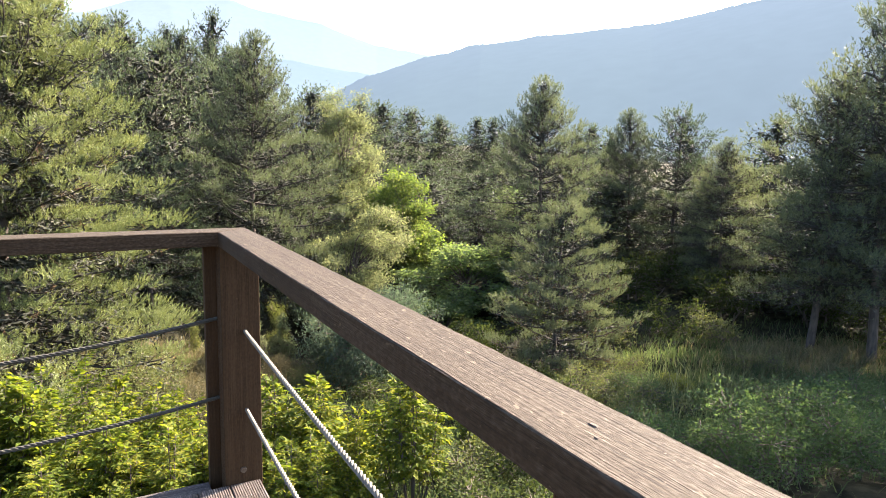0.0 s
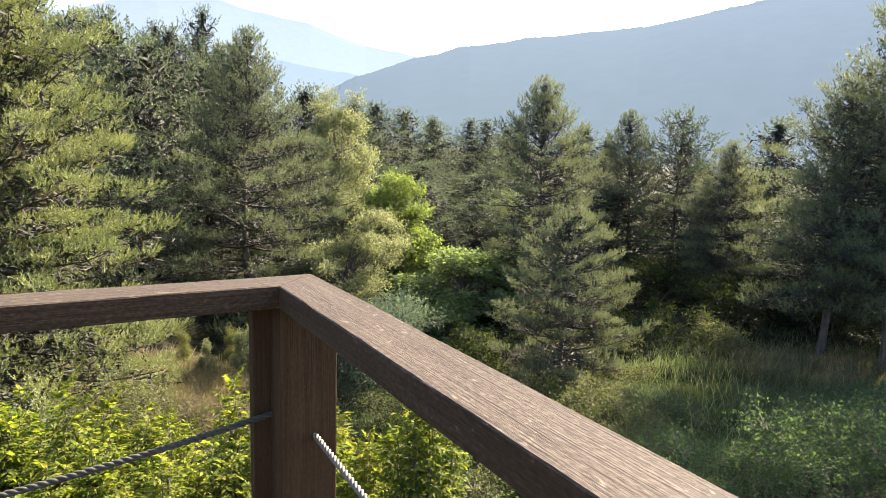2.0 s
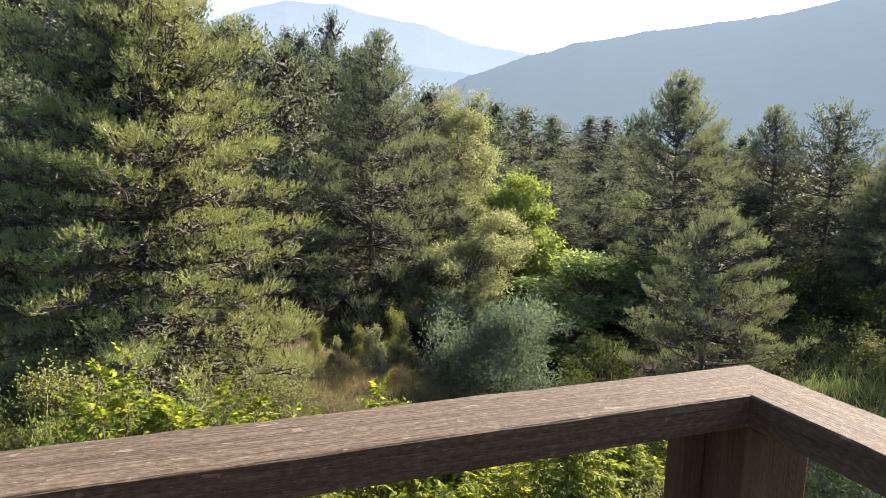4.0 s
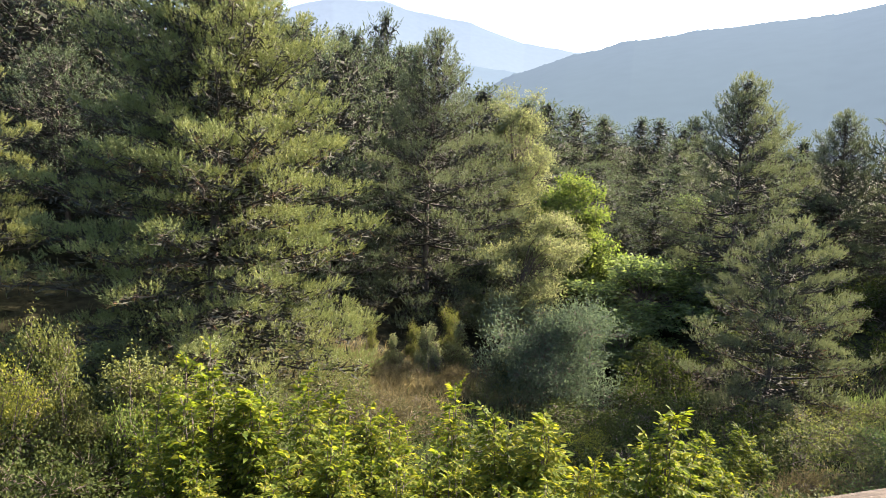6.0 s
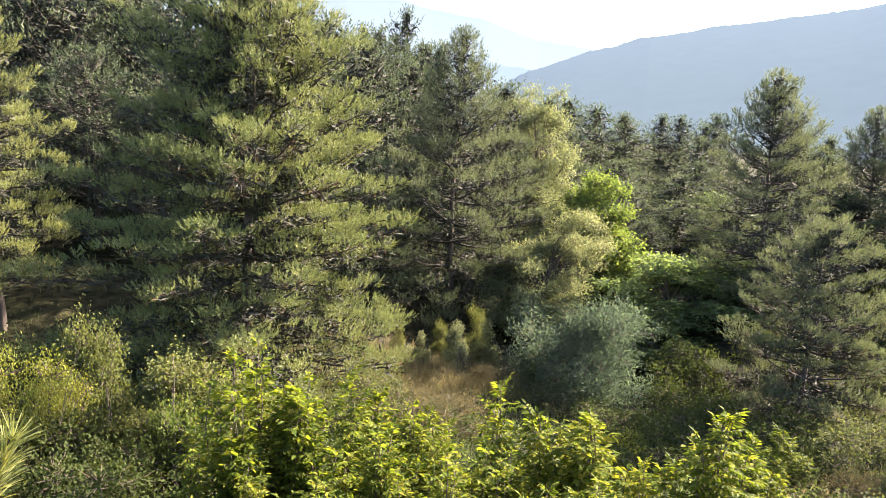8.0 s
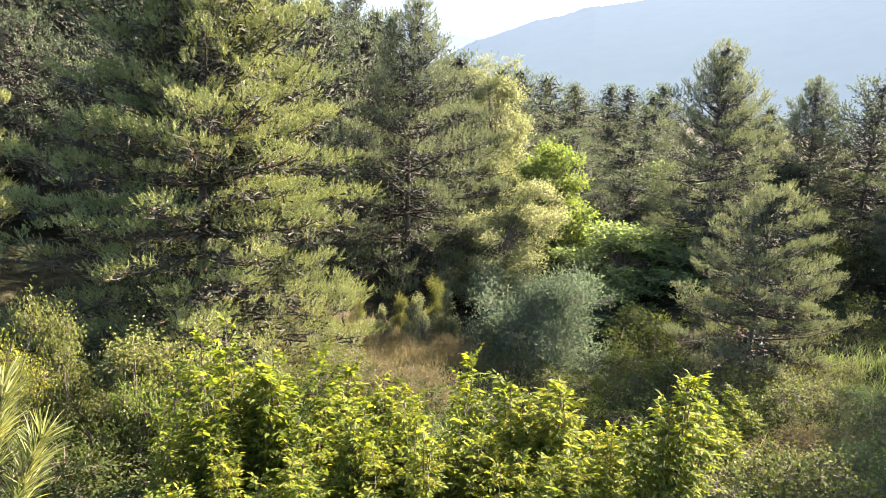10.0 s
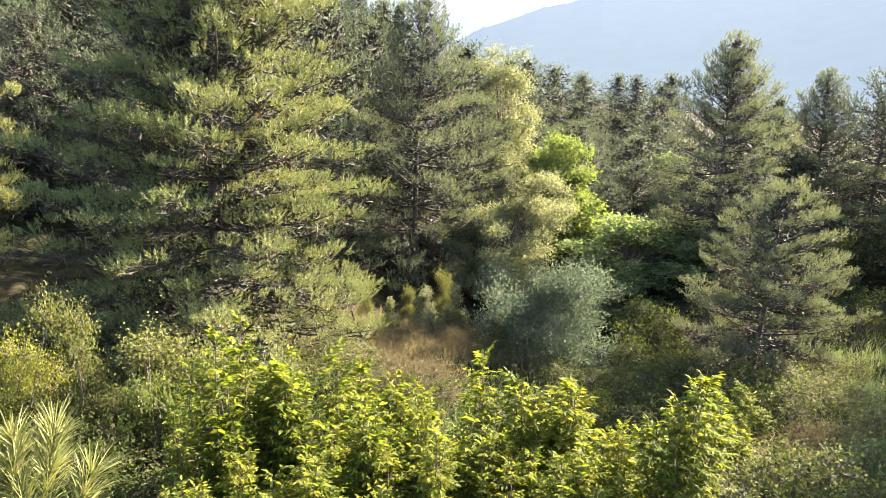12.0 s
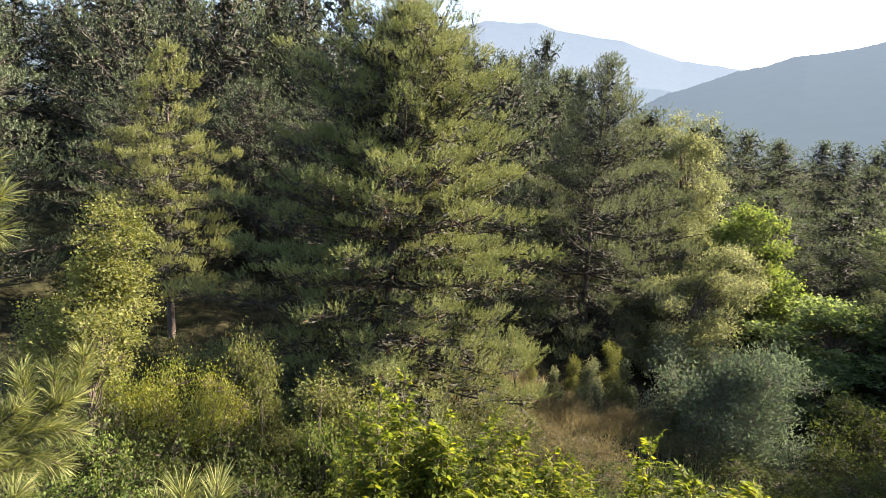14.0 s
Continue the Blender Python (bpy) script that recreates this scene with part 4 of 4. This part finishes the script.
GREENBUSH = put(broadleaf("bush", 20, 1.6, c, 2500, 0.092, 0.054, M_SHADE, "low green bush with shade in its dark leaf colour", "bush", 0.03, 0.4, 4, 0.18), 11.5, 17.0)
fresh = put(broadleaf("bush", 27, 1.6, c, 3600, 0.080, 0.036, M_FRESH, "low fresh green bush with narrow leaves", "bush", 0.03, 0.5, 4, 0.16), -6.6, 8.9, 0, 0.9, 0.75)
for t, gname in ((fresh, "fresh green bushes"), (bush, "sunny bushes"), (bramble, "bramble thickets"), (shrub, "olive bushes"), (weed, "dry weeds"), (GREENBUSH, "shaded bushes")):
    tagged(t, group=gname)
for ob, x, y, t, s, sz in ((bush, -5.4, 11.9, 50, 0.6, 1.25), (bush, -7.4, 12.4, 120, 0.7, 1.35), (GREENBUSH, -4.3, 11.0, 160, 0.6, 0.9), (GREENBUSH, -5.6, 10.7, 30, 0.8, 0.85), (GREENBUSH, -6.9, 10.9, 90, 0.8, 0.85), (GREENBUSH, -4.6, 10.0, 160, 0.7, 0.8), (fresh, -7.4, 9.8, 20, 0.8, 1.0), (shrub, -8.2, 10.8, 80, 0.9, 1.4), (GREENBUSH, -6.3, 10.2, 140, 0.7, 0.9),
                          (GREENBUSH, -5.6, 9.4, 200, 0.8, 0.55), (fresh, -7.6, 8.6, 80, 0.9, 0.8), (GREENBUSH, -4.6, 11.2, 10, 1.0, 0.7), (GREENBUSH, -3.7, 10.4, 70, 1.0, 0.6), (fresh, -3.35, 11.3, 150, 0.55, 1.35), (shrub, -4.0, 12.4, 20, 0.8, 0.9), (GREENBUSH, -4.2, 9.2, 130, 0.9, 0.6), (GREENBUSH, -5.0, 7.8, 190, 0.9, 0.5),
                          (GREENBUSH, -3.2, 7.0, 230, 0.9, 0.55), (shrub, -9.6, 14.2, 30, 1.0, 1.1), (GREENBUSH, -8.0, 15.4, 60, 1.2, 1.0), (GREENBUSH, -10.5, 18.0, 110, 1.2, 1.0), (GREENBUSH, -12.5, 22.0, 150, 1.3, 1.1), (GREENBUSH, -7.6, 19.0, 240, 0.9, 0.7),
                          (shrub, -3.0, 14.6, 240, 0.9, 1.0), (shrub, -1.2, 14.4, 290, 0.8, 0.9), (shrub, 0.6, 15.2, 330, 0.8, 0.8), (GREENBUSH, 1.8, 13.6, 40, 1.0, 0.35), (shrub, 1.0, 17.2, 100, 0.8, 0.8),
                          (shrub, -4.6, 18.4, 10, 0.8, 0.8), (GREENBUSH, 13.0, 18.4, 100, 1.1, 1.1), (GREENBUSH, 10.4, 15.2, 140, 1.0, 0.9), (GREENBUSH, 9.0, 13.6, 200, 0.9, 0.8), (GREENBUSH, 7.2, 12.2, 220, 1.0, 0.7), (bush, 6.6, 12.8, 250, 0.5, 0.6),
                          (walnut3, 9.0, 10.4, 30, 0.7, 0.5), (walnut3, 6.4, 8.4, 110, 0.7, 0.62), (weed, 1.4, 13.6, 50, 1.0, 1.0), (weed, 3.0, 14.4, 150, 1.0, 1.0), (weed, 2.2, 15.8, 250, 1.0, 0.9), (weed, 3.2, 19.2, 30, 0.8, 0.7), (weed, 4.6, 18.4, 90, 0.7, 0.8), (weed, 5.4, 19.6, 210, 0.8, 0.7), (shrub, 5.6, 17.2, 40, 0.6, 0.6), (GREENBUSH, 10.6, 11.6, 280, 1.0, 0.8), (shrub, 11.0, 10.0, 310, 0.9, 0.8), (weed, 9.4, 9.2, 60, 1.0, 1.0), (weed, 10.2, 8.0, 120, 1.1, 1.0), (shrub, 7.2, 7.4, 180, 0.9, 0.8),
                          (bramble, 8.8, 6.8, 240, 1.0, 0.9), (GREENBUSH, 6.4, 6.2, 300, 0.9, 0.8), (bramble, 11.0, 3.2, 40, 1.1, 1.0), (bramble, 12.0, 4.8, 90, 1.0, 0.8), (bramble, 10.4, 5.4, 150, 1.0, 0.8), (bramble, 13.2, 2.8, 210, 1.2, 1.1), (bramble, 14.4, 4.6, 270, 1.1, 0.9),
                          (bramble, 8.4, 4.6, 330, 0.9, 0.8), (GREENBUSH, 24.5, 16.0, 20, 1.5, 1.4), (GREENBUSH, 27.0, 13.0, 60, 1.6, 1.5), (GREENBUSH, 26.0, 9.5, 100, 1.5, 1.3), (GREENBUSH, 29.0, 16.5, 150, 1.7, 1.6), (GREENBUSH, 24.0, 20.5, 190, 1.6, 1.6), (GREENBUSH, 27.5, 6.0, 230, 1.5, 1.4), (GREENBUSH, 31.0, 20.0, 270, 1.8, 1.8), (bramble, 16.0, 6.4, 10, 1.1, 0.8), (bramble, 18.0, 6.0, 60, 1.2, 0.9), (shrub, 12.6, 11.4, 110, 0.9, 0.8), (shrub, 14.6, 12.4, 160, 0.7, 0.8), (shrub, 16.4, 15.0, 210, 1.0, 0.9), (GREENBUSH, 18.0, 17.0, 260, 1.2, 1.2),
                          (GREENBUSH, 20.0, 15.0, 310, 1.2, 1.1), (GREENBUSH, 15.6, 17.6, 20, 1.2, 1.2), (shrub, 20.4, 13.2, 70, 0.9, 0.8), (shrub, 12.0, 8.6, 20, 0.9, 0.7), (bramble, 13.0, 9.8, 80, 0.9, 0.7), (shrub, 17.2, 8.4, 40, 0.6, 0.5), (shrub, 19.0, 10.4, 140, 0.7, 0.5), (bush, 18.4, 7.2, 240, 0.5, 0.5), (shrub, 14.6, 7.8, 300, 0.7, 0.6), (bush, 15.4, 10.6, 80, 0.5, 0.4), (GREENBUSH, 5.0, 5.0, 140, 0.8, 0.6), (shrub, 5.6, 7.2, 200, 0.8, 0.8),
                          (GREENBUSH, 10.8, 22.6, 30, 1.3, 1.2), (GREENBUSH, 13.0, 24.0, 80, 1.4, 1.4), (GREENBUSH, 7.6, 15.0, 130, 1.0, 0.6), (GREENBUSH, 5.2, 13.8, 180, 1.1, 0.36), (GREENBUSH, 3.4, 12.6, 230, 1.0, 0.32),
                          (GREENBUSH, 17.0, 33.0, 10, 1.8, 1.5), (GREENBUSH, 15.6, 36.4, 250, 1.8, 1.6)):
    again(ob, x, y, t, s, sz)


# ---- grass and weeds ----
def grass(name, seed, n, centre, size, tall, w, mat, label):
    rng = np.random.default_rng(seed)
    q = rng.normal(size=(n, 2)) * 0.55
    x, y = centre[0] + q[:, 0] * size[0], centre[1] + q[:, 1] * size[1]
    z = ground_z(x, y)
    P = np.stack([x, y, z - 0.02], 1)
    up = unit(np.stack([rng.normal(size=n) * 0.35, rng.normal(size=n) * 0.35, np.ones(n)], 1))
    ln = (tall * rng.uniform(0.4, 1.1, n))[:, None]
    side = unit(np.cross(up, rng.normal(size=(n, 3)))) * w / 2
    bend = np.stack([rng.normal(size=n), rng.normal(size=n), -0.2 * np.ones(n)], 1) * 0.18 * ln
    V = np.stack([P - side, P + side, P + up * ln * 0.6 + side * 0.7, P + up * ln * 0.6 - side * 0.7, P + up * ln + bend], 1).reshape(-1, 3)
    k = np.arange(n)[:, None] * 5
    F = np.concatenate([k + [0, 1, 2], k + [0, 2, 3], k + [3, 2, 4]])
    tagged(new(name, mesh_np(name, V, F, mat)), label, "grass", kind="stuff")


grass("meadow_grass", 1, 24000, (18.8, 9.6), (7.5, 5.0), 0.5, 0.022, M_GRASS, "tall green meadow grass in the clearing")
grass("meadow_grass", 2, 9000, (21.6, 10.4), (3.0, 2.2), 0.6, 0.022, M_STRAW, "sunlit straw-coloured grass under the pines")
grass("flower_stalk", 6, 700, (15.5, 9.0), (4.5, 3.2), 1.25, 0.024, M_WILLOW, "tall pale flower stalks standing in the meadow")
grass("straw_grass", 3, 14000, (2.6, 19.6), (3.4, 2.2), 0.6, 0.020, M_STRAW, "dry reddish straw grass in a sunny gap")
grass("meadow_grass", 4, 16000, (-5.0, 17.5), (7.0, 4.0), 0.45, 0.020, M_GRASS, "rough green and yellow grass below the slope")
grass("meadow_grass", 5, 18000, (5.0, 11.0), (9.0, 6.0), 0.5, 0.020, M_GRASS, "rough grass between the bushes")


# ---- young pine beside the deck ----
def brush(rng, P, D, K, L, w):
    """K long needles of nearly one length round each direction D at P, spread evenly over a wide cone, so that the shoot ends bluntly."""
    n = len(P)
    out = unit(np.cross(D[:, None], rng.normal(size=(n, K, 3))))
    d = unit(D[:, None] + out * np.tan(np.radians(56) * np.sqrt(rng.uniform(0.03, 1, (n, K, 1)))))
    ln = L * rng.uniform(0.88, 1.06, (n, K, 1))
    base = P[:, None] - D[:, None] * rng.uniform(0, 0.25, (n, K, 1)) * L
    side = unit(np.cross(d, rng.normal(size=(n, K, 3)))) * w / 2
    tip = base + d * ln + np.array([0, 0, -0.05]) * ln
    V = np.stack([base - side, base + side, base + d * ln * 0.7 + side * 0.9, base + d * ln * 0.7 - side * 0.9, tip], 2).reshape(-1, 3)
    k = np.arange(n * K)[:, None] * 5
    return V, np.concatenate([k + [0, 1, 2], k + [0, 2, 3], k + [3, 2, 4]])


def young_pine(gx, gy, top_z, sprays):
    """Trunk, boughs and long-needled shoots; sprays: the foot and the heading of each shoot near the deck."""
    rng = np.random.default_rng(91)
    root = tagged(new("young_pine_tree"), "young pine with long bright needles close beside the deck", "pine tree")
    z0 = float(ground_z(gx, gy))
    root.location = (gx, gy, z0)
    origin = np.array([gx, gy, z0])
    zs = np.linspace(-0.3, top_z - z0, 10)
    g = Geo()
    g.tube(np.stack([0.05 * np.sin(zs), 0.05 * np.cos(zs * 0.8), zs], 1), np.linspace(0.07, 0.012, 10), 8)
    part_np("trunk", *g.all(), M_BARK, root, smooth=True)
    shoots = [(np.array(p) - origin, unit(np.array(d, float))) for p, d in sprays]
    for k in range(34):
        th, z = 1.9 + k * 2.4 % 2.9 + rng.normal() * 0.15, rng.uniform(0.3, 1.0) * (top_z - z0)
        ln = (1.25 - 0.9 * z / (top_z - z0)) * rng.uniform(0.6, 1.0)
        shoots.append((np.array([math.cos(th) * ln, math.sin(th) * ln, z + 0.3 * ln]), unit(np.array([math.cos(th), math.sin(th), 1.0]))))
    g, P, D = Geo(), [], []
    for foot, d in shoots:
        p0 = np.array([0.0, 0.0, max(0.2, foot[2] - 0.6 * np.hypot(foot[0], foot[1]))])
        s = np.linspace(0, 1, 6)[:, None]
        curve = p0 + (foot - p0) * s + np.array([0, 0, -0.10]) * np.linalg.norm(foot - p0) * np.sin(s * 3.14)
        g.tube(curve, np.linspace(0.014, 0.006, 6), 5)
        g.tube([foot, foot + d * 0.10], [0.006, 0.004], 5)
        for f in np.linspace(-0.12, 0.09, 10):
            P.append(foot + d * f + rng.normal(size=3) * 0.004); D.append(d)
    part_np("branchwork", *g.all(), M_TWIG, root)
    part_np("needle_crown", *brush(rng, np.array(P, float), np.array(D, float), 32, 0.112, 0.0027), M_PINE_NEAR, root)


young_pine(-4.25, 2.2, 2.3, [((-2.83, 1.74, 0.55), (-0.1, 0.2, 1)), ((-2.76, 1.79, 0.54), (0.15, 0.2, 1)), ((-2.70, 1.82, 0.375), (0.3, 0.1, 0.9)), ((-2.88, 1.74, 0.51), (-0.3, 0.1, 1)),
                           ((-3.59, 2.70, 0.66), (0.25, 0, 1)), ((-3.66, 2.62, 0.60), (0.0, 0, 1)), ((-3.74, 2.55, 0.62), (-0.1, 0, 1)), ((-3.80, 2.50, 0.52), (0.6, 0, 0.5)), ((-3.66, 2.60, 0.54), (0.8, 0, 0.4)),
                           ((-3.72, 2.50, 0.46), (0.9, 0, 0.1)), ((-3.64, 2.46, 0.38), (0.9, 0, -0.2)), ((-3.74, 2.40, 0.36), (0.9, 0, -0.1)), ((-3.86, 2.40, 0.42), (0.9, 0, 0.2)), ((-3.62, 2.52, 0.48), (1, 0, 0.0)),
                           ((-3.74, 2.31, 1.40), (0.8, 0, 0.5)), ((-3.75, 2.31, 1.50), (0.5, 0, 0.9)), ((-3.76, 2.29, 1.31), (0.9, 0, 0.1)), ((-3.55, 2.08, 0.37), (0.5, 0, 0.8)), ((-3.62, 2.08, 0.36), (0.1, 0, 1)), ((-3.85, 2.45, 0.66), (0.1, 0, 1))])
